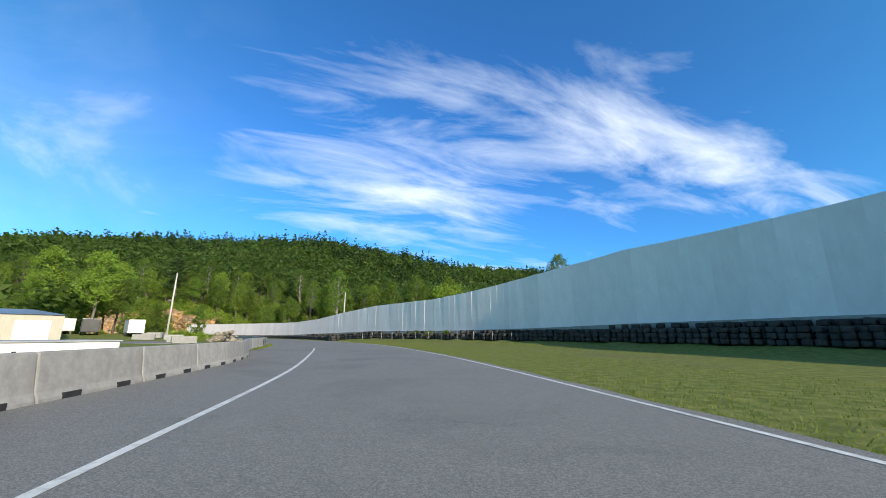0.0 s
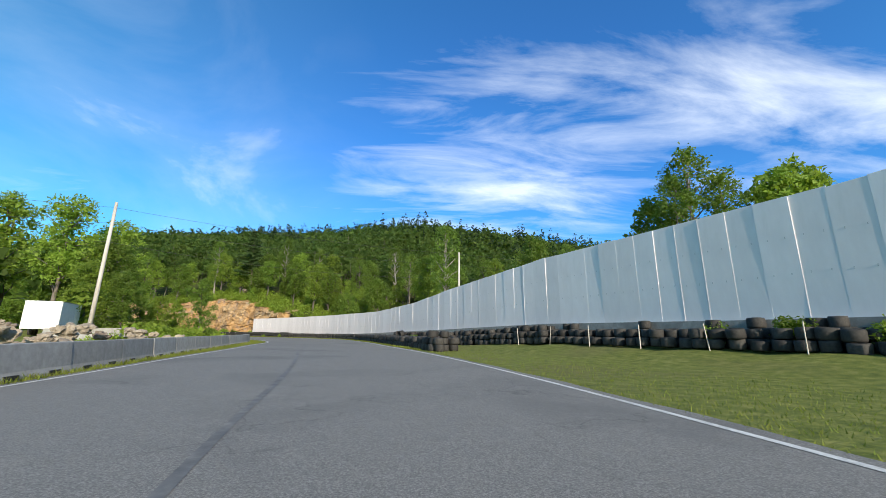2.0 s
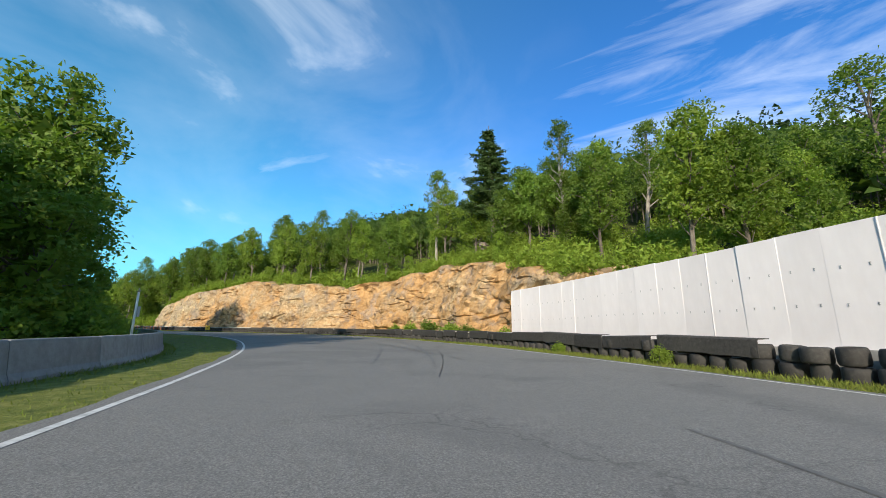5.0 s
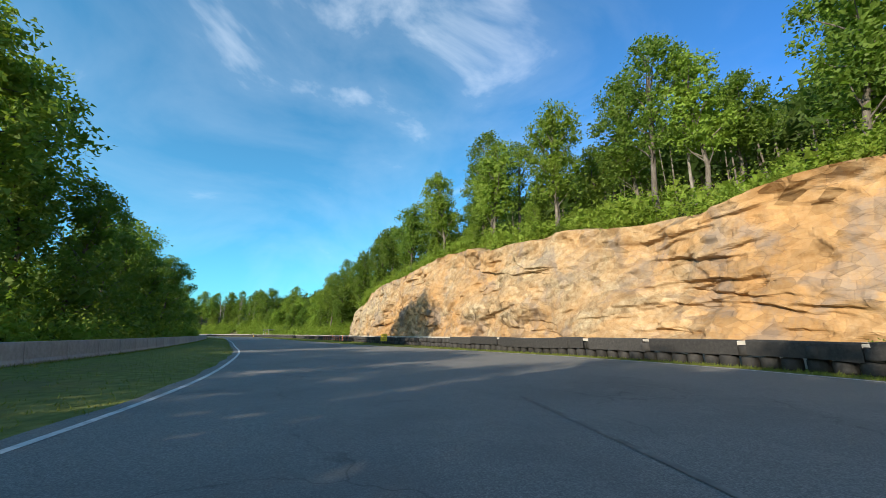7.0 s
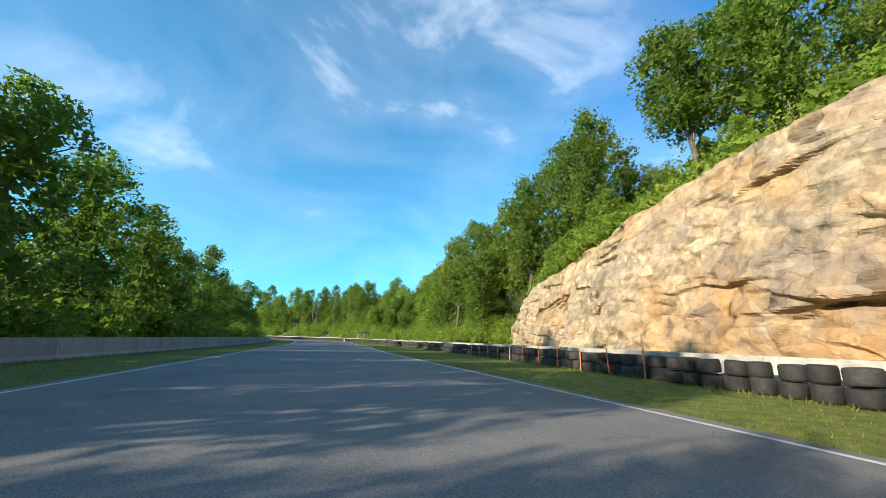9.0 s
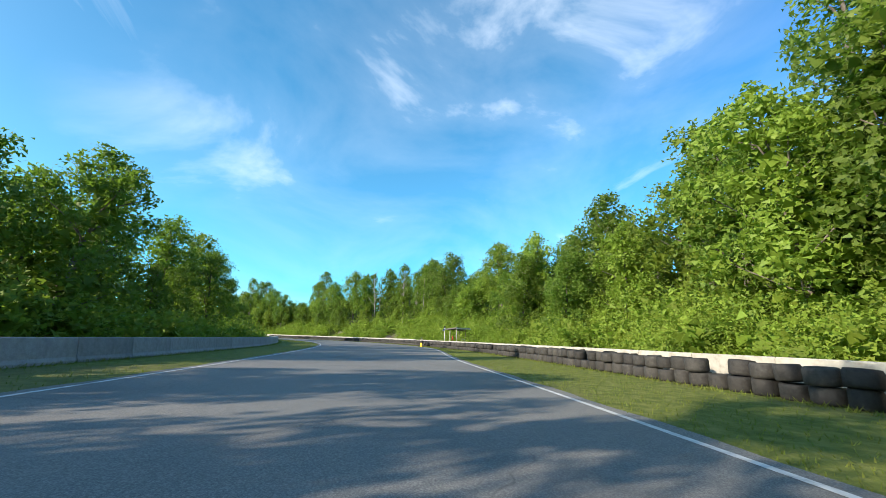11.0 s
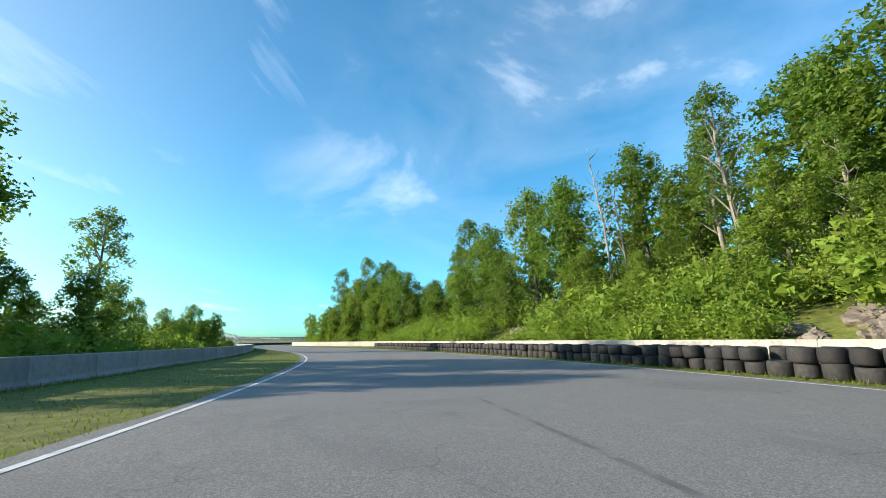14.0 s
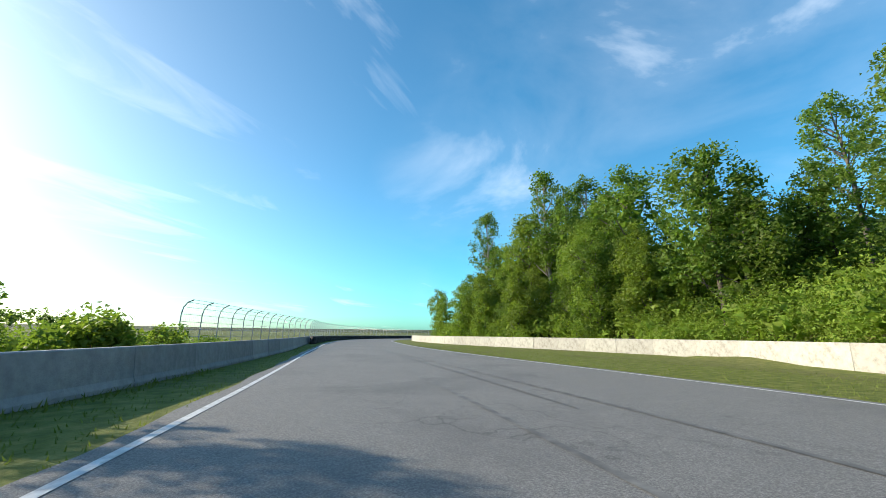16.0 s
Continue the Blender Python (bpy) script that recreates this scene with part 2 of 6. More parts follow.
def rock_material():
    """Blasted granite: cream and tan faces, rust-orange patches, grey weathering, sharp chipped blocks."""
    m = bpy.data.materials.new("cut_granite")
    m.use_nodes = True
    add = tree_of(m)
    at = add("ShaderNodeTexCoord").outputs["Object"]

    def over(color, mask, tint):
        mix = add("ShaderNodeMix", data_type="RGBA")
        m.node_tree.links.new(mask, mix.inputs[0])
        m.node_tree.links.new(color, mix.inputs[6])
        mix.inputs[7].default_value = (*tint, 1)
        return mix.outputs[2]

    grain = add("ShaderNodeTexNoise", {"Vector": at, "Scale": 2.6, "Detail": 12.0, "Roughness": 0.7}).outputs["Fac"]
    color = ramp(add, grain, [(0.3, (0.16, 0.115, 0.075)), (0.42, (0.3, 0.23, 0.14)), (0.54, (0.42, 0.34, 0.215)), (0.7, (0.55, 0.47, 0.33))])
    wide = add("ShaderNodeMapping", {"Vector": at, "Scale": (0.11, 0.11, 0.13), "Rotation": (0.3, 0.2, 0)}).outputs[0]
    rust = add("ShaderNodeTexNoise", {"Vector": wide, "Scale": 1.0, "Detail": 8.0, "Roughness": 0.64, "Distortion": 1.0}).outputs["Fac"]
    east = add("ShaderNodeSeparateXYZ", {0: at}).outputs[0]
    more = add("ShaderNodeMapRange", {"Value": east, "From Min": -185.0, "From Max": -100.0, "To Min": 0.0, "To Max": 0.17}).outputs[0]
    rust = add("ShaderNodeMath", {0: rust, 1: more}, operation="ADD").outputs[0]
    color = over(color, ramp(add, rust, [(0.46, (0, 0, 0)), (0.56, (0.42, 0.42, 0.42)), (0.68, (0.75, 0.75, 0.75))]), (0.42, 0.225, 0.078))
    patch = add("ShaderNodeTexNoise", {"Vector": at, "Scale": 0.4, "Detail": 9.0, "Roughness": 0.66, "Distortion": 0.6}).outputs["Fac"]
    color = over(color, ramp(add, patch, [(0.5, (0, 0, 0)), (0.64, (0.7, 0.7, 0.7))]), (0.24, 0.2, 0.17))
    drip = add("ShaderNodeMapping", {"Vector": at, "Scale": (1.3, 1.3, 0.1)}).outputs[0]
    streak = add("ShaderNodeTexNoise", {"Vector": drip, "Scale": 1.0, "Detail": 6.0}).outputs["Fac"]
    color = over(color, ramp(add, streak, [(0.61, (0, 0, 0)), (0.74, (0.4, 0.4, 0.4))]), (0.16, 0.125, 0.095))
    normal = None
    stir = add("ShaderNodeTexNoise", {"Vector": at, "Scale": 1.3, "Detail": 5.0}).outputs["Color"]
    for size, tall, tone, dark, force in ((0.42, 2.2, 0.11, 0.14, 0.42), (1.3, 1.9, 0.15, 0.22, 0.58)):
        bent = add("ShaderNodeMix", {}, data_type="VECTOR")
        bent.inputs[0].default_value = 0.1
        m.node_tree.links.new(at, bent.inputs[4])
        m.node_tree.links.new(stir, bent.inputs[5])
        where = add("ShaderNodeMapping", {"Vector": bent.outputs[1], "Scale": (1.0, 1.0, tall), "Rotation": (0.25, 0.2, 0), "Location": (size * 9, 2, 5)}).outputs[0]
        cell = add("ShaderNodeTexVoronoi", {"Vector": where, "Scale": size, "Randomness": 1.0})
        off = add("ShaderNodeVectorMath", {0: where, 1: cell.outputs["Position"]}, operation="SUBTRACT").outputs[0]
        lean = add("ShaderNodeVectorMath", {0: cell.outputs["Color"], 1: (0.5, 0.5, 0.5)}, operation="SUBTRACT").outputs[0]
        face = add("ShaderNodeVectorMath", {0: off, 1: lean}, operation="DOT_PRODUCT").outputs["Value"]
        shade = add("ShaderNodeSeparateXYZ", {0: cell.outputs["Color"]}).outputs[1]
        value = add("ShaderNodeMapRange", {"Value": shade, "To Min": 1 - tone, "To Max": 1 + tone}).outputs[0]
        color = add("ShaderNodeHueSaturation", {"Color": color, "Value": value}).outputs[0]
        edge = add("ShaderNodeTexVoronoi", {"Vector": where, "Scale": size, "Randomness": 1.0}, feature="DISTANCE_TO_EDGE").outputs["Distance"]
        keep = ramp(add, patch, [(0.36, (0, 0, 0)), (0.5, (dark, dark, dark))])
        line = add("ShaderNodeMath", {0: ramp(add, edge, [(0.0, (1, 1, 1)), (0.028, (0, 0, 0))]), 1: keep}, operation="MULTIPLY").outputs[0]
        color = over(color, line, (0.06, 0.045, 0.035))
        bump = {"Height": face, "Strength": force, "Distance": 1.0}
        if normal is not None:
            bump["Normal"] = normal
        normal = add("ShaderNodeBump", bump).outputs[0]
    for turn, tall, seed, much in ((0.12, 1.1, 3.0, 0.32), (1.35, 0.8, 11.0, 0.2)):
        lie = add("ShaderNodeMapping", {"Vector": at, "Scale": (0.3, 0.3, tall), "Rotation": (turn * 0.3, turn, 0), "Location": (seed, 2, seed)}).outputs[0]
        vein = add("ShaderNodeTexNoise", {"Vector": lie, "Scale": 0.8, "Detail": 5.0, "Roughness": 0.45, "Distortion": 0.3}).outputs["Fac"]
        thin = ramp(add, vein, [(0.49, (0, 0, 0)), (0.497, (much, much, much)), (0.5, (much, much, much)), (0.507, (0, 0, 0))])
        some = add("ShaderNodeTexNoise", {"Vector": lie, "Scale": 0.8, "Detail": 2.0}).outputs["Fac"]
        split = add("ShaderNodeMath", {0: thin, 1: ramp(add, some, [(0.5, (0, 0, 0)), (0.58, (1, 1, 1))])}, operation="MULTIPLY").outputs[0]
        color = over(color, split, (0.05, 0.036, 0.028))
        sunk = add("ShaderNodeMath", {0: 1.0, 1: split}, operation="SUBTRACT").outputs[0]
        normal = add("ShaderNodeBump", {"Height": sunk, "Strength": 0.6, "Distance": 0.12, "Normal": normal}).outputs[0]
    lump = add("ShaderNodeTexNoise", {"Vector": at, "Scale": 7.0, "Detail": 9.0, "Roughness": 0.7}).outputs["Fac"]
    normal = add("ShaderNodeBump", {"Height": lump, "Strength": 0.7, "Distance": 0.05, "Normal": normal}).outputs[0]
    surface = add("ShaderNodeBsdfPrincipled", {"Base Color": color, "Roughness": 0.92, "Specular IOR Level": 0.3, "Normal": normal})
    add("ShaderNodeOutputMaterial", {"Surface": surface.outputs[0]})
    return m


ROCK = rock_material()
STONE = material("field_stone", [(0.3, (0.15, 0.125, 0.1)), (0.55, (0.28, 0.235, 0.185)), (0.8, (0.4, 0.35, 0.28))], 3, 0.9, 0.6, 12, vary=0.25)
BARK = material("bark", [(0.3, (0.06, 0.05, 0.04)), (0.55, (0.14, 0.12, 0.1)), (0.8, (0.25, 0.22, 0.19))], 5, 0.95, 0.8, 18, stretch=(1, 1, 0.25), vary=0.3)
PALE_BARK = material("pale_bark", [(0.3, (0.17, 0.15, 0.125)), (0.55, (0.3, 0.275, 0.235)), (0.8, (0.42, 0.39, 0.34))], 4, 0.9, 0.5, 18, stretch=(1, 1, 0.3), vary=0.15)
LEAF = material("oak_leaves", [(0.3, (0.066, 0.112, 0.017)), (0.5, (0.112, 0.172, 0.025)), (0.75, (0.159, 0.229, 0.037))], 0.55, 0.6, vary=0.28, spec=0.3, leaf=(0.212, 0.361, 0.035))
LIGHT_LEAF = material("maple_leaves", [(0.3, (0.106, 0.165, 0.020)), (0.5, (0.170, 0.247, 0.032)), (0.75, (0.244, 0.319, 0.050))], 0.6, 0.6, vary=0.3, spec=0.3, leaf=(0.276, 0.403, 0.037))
NEEDLE = material("pine_needles", [(0.3, (0.04, 0.07, 0.024)), (0.55, (0.065, 0.11, 0.036)), (0.8, (0.1, 0.15, 0.05))], 0.8, 0.7, vary=0.2, spec=0.25, leaf=(0.1, 0.17, 0.03))
FAR_NEEDLE = material("far_needles", [(0.3, (0.018, 0.036, 0.014)), (0.55, (0.032, 0.06, 0.02)), (0.8, (0.05, 0.085, 0.028))], 0.3, 0.7, island=0.2, spec=0.25, leaf=(0.04, 0.08, 0.02))
WOODS = material("far_leaves", [(0.34, (0.026, 0.05, 0.012)), (0.5, (0.052, 0.09, 0.018)), (0.66, (0.095, 0.14, 0.028))], 0.16, 0.7, island=0.25, spec=0.25, leaf=(0.16, 0.26, 0.03))
BUSH = material("undergrowth_leaves", [(0.3, (0.118, 0.183, 0.024)), (0.5, (0.195, 0.277, 0.035)), (0.75, (0.283, 0.354, 0.059))], 0.35, 0.65, island=0.3, spec=0.25, leaf=(0.283, 0.425, 0.041))
WOOD_POLE = material("weathered_pole", [(0.3, (0.36, 0.33, 0.29)), (0.6, (0.52, 0.49, 0.45)), (0.8, (0.6, 0.58, 0.54))], 8, 0.85, 0.3, stretch=(1, 1, 0.08))
TIMBER = material("weathered_timber", [(0.3, (0.17, 0.13, 0.09)), (0.6, (0.29, 0.23, 0.17)), (0.8, (0.36, 0.3, 0.24))], 6, 0.85, 0.3, stretch=(1, 1, 0.15))
WHITE_PAINT = material("white_paint", [(0.3, (0.7, 0.7, 0.69)), (0.7, (0.8, 0.8, 0.79))], 2, 0.5, 0.05, stain=((0.62, 0.61, 0.58), 0.55, 0.8), stain_scale=0.7)
GREY_PAINT = material("grey_paint", [(0.3, (0.3, 0.31, 0.33)), (0.7, (0.4, 0.41, 0.43))], 2, 0.5, 0.05)
DARK = material("dark_void", [(0.3, (0.015, 0.015, 0.016)), (0.7, (0.03, 0.03, 0.032))], 4, 0.7)
YELLOW = material("yellow_sign_paint", [(0.3, (0.75, 0.5, 0.02)), (0.7, (0.85, 0.6, 0.04))], 3, 0.5)
ORANGE = material("orange_plastic", [(0.3, (0.7, 0.14, 0.05)), (0.7, (0.8, 0.2, 0.08))], 4, 0.6, 0.1, vary=0.15)
BLACK = material("black_print", [(0.3, (0.02, 0.02, 0.02)), (0.7, (0.03, 0.03, 0.03))], 4, 0.6)
PANEL_GLASS = material("solar_cell", [(0.3, (0.012, 0.016, 0.04)), (0.7, (0.02, 0.028, 0.07))], 5, 0.15)
SHINGLE = material("roof_felt", [(0.3, (0.09, 0.08, 0.075)), (0.7, (0.17, 0.155, 0.145))], 9, 0.9, 0.3)
WIRE = material("cable_black", [(0.3, (0.02, 0.02, 0.022)), (0.7, (0.035, 0.035, 0.037))], 3, 0.6)


# ---- building helpers ----
def mesh_of(name, verts, faces, mats, smooth=False, index=None):
    me = bpy.data.meshes.new(name)
    me.from_pydata([tuple(v) for v in verts], [], [tuple(f) for f in faces])
    for m in mats if isinstance(mats, (list, tuple)) else [mats]:
        me.materials.append(m)
    if index is not None:
        me.polygons.foreach_set("material_index", np.asarray(index, dtype=np.int32))
    if smooth:
        me.polygons.foreach_set("use_smooth", np.ones(len(me.polygons), dtype=bool))
    me.update()
    return me


def link(name, me, parent=None, label="", m=None):
    ob = new(name, me)
    if parent is not None:
        ob.parent = parent
    if m is not None:
        ob.matrix_basis = m
    if label:
        ob["label"] = label
    return ob


def part(name, bm, mat, parent, label="", m=None, smooth=False):
    """Links a bmesh as one mesh object under a thing or a part."""
    me = bpy.data.meshes.new(name)
    bm.to_mesh(me)
    bm.free()
    me.materials.append(mat)
    if smooth:
        me.polygons.foreach_set("use_smooth", np.ones(len(me.polygons), dtype=bool))
    return link(name, me, parent, label, m)


def box(bm, x0, y0, z0, x1, y1, z1, bevel=0.0):
    geo = bmesh.ops.create_cube(bm, size=1.0, matrix=Matrix.Translation(((x0 + x1) / 2, (y0 + y1) / 2, (z0 + z1) / 2)) @ Matrix.Diagonal((x1 - x0, y1 - y0, z1 - z0, 1)))
    if bevel:
        edges = {e for v in geo["verts"] for e in v.link_edges}
        bmesh.ops.bevel(bm, geom=list(edges), offset=bevel, segments=2, affect="EDGES", profile=0.6)
    return bm


def rod(bm, a, b, r0, r1=None, sides=8):
    a, b = Vector(a), Vector(b)
    r1 = r0 if r1 is None else r1
    turn = (b - a).to_track_quat("Z", "Y").to_matrix().to_4x4()
    bmesh.ops.create_cone(bm, cap_ends=True, segments=sides, radius1=r0, radius2=r1, depth=(b - a).length,
                          matrix=Matrix.Translation((a + b) / 2) @ turn)
    return bm


def empty(name, m=None):
    ob = new(name)
    ob.empty_display_size = 0.3
    if m is not None:
        ob.matrix_basis = m
    return ob


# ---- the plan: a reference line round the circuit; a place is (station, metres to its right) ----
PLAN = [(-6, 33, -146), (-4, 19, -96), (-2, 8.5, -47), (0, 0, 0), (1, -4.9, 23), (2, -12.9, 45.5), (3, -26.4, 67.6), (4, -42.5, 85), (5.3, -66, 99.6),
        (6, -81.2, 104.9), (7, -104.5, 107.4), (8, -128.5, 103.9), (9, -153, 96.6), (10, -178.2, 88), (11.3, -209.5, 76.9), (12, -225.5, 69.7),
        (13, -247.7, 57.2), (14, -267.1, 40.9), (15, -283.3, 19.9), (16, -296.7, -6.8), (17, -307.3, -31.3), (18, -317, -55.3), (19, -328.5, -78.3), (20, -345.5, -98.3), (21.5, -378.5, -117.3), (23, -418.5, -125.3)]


def spline(knots, at):
    """A smooth curve through rows of (station, values...)."""
    k = np.array(knots, float)
    s, v = k[:, 0], k[:, 1:]
    d = np.gradient(v, s, axis=0)
    i = np.clip(np.searchsorted(s, at, side="right") - 1, 0, len(s) - 2)
    h = (s[i + 1] - s[i])[:, None]
    q = ((at - s[i])[:, None] / h)
    return ((1 + 2 * q) * (1 - q) ** 2) * v[i] + q * (1 - q) ** 2 * h * d[i] + q * q * (3 - 2 * q) * v[i + 1] + q * q * (q - 1) * h * d[i + 1]


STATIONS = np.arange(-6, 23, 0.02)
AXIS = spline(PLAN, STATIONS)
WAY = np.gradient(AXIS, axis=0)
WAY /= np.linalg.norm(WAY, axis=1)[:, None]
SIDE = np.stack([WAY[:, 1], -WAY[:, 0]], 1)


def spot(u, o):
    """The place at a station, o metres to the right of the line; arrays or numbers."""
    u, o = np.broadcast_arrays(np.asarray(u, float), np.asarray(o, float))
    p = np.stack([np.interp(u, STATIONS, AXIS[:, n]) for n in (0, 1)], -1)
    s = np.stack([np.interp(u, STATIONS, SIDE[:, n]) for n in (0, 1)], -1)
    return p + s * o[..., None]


def plan_of(xy):
    """Station and offset of places."""
    xy = np.asarray(xy, float).reshape(-1, 2)
    u, o = np.empty(len(xy)), np.empty(len(xy))
    line, side, at = AXIS[::5], SIDE[::5], STATIONS[::5]
    for a in range(0, len(xy), 4000):
        chunk = xy[a:a + 4000]
        d = ((chunk[:, None] - line[None]) ** 2).sum(-1)
        i = d.argmin(1)
        u[a:a + 4000] = at[i]
        o[a:a + 4000] = ((chunk - line[i]) * side[i]).sum(1)
    return u, o


def table(rows):
    k = np.array(rows, float)
    return lambda u: np.interp(u, k[:, 0], k[:, 1])


def smooth_table(rows):
    k = np.array(rows, float)
    fine = np.arange(-6, 23, 0.05)
    v = np.interp(fine, k[:, 0], k[:, 1])
    w = np.hanning(13)
    v = np.convolve(np.pad(v, 6, mode="edge"), w / w.sum(), mode="valid")
    return lambda u: np.interp(u, fine, v)


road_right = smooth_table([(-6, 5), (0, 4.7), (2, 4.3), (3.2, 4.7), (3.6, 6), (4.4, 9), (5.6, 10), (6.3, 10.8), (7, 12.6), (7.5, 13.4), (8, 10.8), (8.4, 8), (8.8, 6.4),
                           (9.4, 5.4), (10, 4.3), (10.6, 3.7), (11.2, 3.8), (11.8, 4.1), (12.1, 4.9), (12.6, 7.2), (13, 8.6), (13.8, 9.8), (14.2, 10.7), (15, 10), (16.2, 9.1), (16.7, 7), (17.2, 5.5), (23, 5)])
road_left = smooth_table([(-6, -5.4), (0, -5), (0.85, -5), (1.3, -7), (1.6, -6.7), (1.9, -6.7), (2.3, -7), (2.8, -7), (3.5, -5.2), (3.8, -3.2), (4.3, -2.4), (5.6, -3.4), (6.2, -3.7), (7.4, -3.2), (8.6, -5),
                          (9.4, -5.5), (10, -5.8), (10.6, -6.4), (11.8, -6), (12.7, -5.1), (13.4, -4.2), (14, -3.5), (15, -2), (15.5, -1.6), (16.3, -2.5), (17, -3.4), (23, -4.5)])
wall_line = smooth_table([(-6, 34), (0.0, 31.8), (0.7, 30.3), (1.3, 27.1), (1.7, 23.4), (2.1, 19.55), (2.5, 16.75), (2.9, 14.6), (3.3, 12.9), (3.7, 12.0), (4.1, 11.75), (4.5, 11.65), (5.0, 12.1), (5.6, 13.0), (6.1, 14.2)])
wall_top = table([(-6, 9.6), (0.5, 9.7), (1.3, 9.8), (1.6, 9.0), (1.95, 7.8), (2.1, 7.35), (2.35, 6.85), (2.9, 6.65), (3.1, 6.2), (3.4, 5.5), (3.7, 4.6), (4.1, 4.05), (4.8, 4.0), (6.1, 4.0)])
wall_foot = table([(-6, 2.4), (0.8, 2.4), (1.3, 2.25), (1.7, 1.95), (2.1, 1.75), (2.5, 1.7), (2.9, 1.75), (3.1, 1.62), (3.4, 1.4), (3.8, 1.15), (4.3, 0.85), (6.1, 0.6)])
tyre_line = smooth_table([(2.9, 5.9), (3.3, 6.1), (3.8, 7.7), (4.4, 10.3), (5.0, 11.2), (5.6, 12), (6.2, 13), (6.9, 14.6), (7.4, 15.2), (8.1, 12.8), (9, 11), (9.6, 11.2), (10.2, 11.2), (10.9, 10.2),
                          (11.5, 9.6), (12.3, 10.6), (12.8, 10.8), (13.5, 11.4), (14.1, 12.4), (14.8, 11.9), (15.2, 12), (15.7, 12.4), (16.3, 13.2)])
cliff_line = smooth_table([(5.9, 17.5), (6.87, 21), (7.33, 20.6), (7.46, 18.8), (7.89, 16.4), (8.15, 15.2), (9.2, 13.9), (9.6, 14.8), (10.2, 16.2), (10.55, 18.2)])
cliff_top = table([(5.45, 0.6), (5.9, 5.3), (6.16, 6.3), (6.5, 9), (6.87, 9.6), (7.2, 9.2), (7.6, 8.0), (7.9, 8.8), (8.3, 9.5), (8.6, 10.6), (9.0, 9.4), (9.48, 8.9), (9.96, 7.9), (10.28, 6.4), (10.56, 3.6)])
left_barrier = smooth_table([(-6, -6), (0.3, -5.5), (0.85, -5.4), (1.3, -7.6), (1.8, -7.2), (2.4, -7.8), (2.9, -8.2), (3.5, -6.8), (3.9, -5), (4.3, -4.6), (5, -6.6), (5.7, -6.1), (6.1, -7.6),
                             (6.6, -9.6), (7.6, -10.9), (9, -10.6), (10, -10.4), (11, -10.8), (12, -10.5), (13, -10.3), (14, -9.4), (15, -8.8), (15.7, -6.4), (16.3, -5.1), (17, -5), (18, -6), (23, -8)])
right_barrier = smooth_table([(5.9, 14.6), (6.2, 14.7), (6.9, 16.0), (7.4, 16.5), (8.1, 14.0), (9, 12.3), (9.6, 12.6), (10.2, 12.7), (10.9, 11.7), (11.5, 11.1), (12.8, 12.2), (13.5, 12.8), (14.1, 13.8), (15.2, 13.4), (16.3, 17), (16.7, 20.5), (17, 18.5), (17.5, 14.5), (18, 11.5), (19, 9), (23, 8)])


def bumps(x, y, size, seed=0.0):
    return np.array([noise.noise((a / size + seed, b / size - seed, seed)) for a, b in zip(x, y)])


def bank_start(u):
    """How far to the right the ground stays level."""
    level = np.interp(u, [-6, 0, 3, 5.9, 10.57, 11.2, 16.3, 17, 19], [38, 37, 16, 20, 19.5, 13.5, 17.5, 21, 13])
    return np.where((u > 5.5) & (u < 10.57), cliff_line(u) + 2.3, level)


def ground_height(x, y, u=None, o=None):
    x, y = np.asarray(x, float), np.asarray(y, float)
    if u is None:
        u, o = plan_of(np.stack([x, y], -1))
    out = np.clip(o - bank_start(u), 0, None)
    slope = np.interp(u, [0, 4, 6, 6.5, 8, 10, 11, 13, 15, 17, 19], [0.1, 0.15, 0.3, 0.45, 0.35, 0.3, 0.3, 0.36, 0.42, 0.3, 0.2])
    top = np.interp(u, [0, 3, 5, 6, 7, 9, 11, 13, 15, 17, 19], [6, 9, 15, 24, 24, 17, 13, 14, 16, 12, 8])
    h = top * (1 - np.exp(-out * slope / top))
    step = np.where((u > 5.5) & (u < 10.57), cliff_top(u) - 0.55, 0)
    h += step * np.clip(out / 2.0, 0, 1)
    hill = 21 * np.exp(-((x + 130) / 190) ** 2 - ((y - 262) / 62) ** 2) + 17 * np.exp(-((x - 80) / 120) ** 2 - ((y - 285) / 70) ** 2)
    hill += 20 * np.exp(-((x + 260) / 90) ** 2 - ((y - 180) / 60) ** 2) + 16 * np.exp(-((x + 230) / 110) ** 2 - ((y - 330) / 90) ** 2)
    h = h + hill * np.clip((o - 22) / 45, 0, 1)
    back = np.clip(-o - 30, 0, None)
    h += 3.0 * (1 - np.exp(-back / 30)) * np.clip((u - 4.5) / 1.5, 0, 1) * np.clip((75 + o) / 30, 0, 1)
    h += 1.15 * np.exp(-((x + 66) / 17) ** 2 - ((y - 72) / 17) ** 2) * np.clip((-o - 9) / 10, 0, 1)
    # the verge rises to the foot of the panel wall
    h += 0.6 * np.clip((o - wall_line(u) + 5.5) / 3.5, 0, 1) * np.interp(u, [-1, 0, 2.8, 3.3], [0, 1, 1, 0]) * (o < wall_line(u) + 12)
    away = np.hypot(x + 140, y - 60)
    h += 10 * np.clip((away - 320) / 500, 0, 1)
    return h


def stand_height(x, y):
    """The height on which plants stand: the ground, or the ledge along the top of the rock."""
    x, y = np.asarray(x, float), np.asarray(y, float)
    u, o = plan_of(np.stack([x, y], -1))
    g, d = ground_height(x, y, u, o), o - cliff_line(u)
    ledge = cliff_top(u) - 0.2 + 0.18 * np.clip(d - 1.4, 0, 6)
    return np.where((u > 5.6) & (u < 10.5) & (d > 1.5) & (d < 7.5), np.maximum(g, ledge), g)


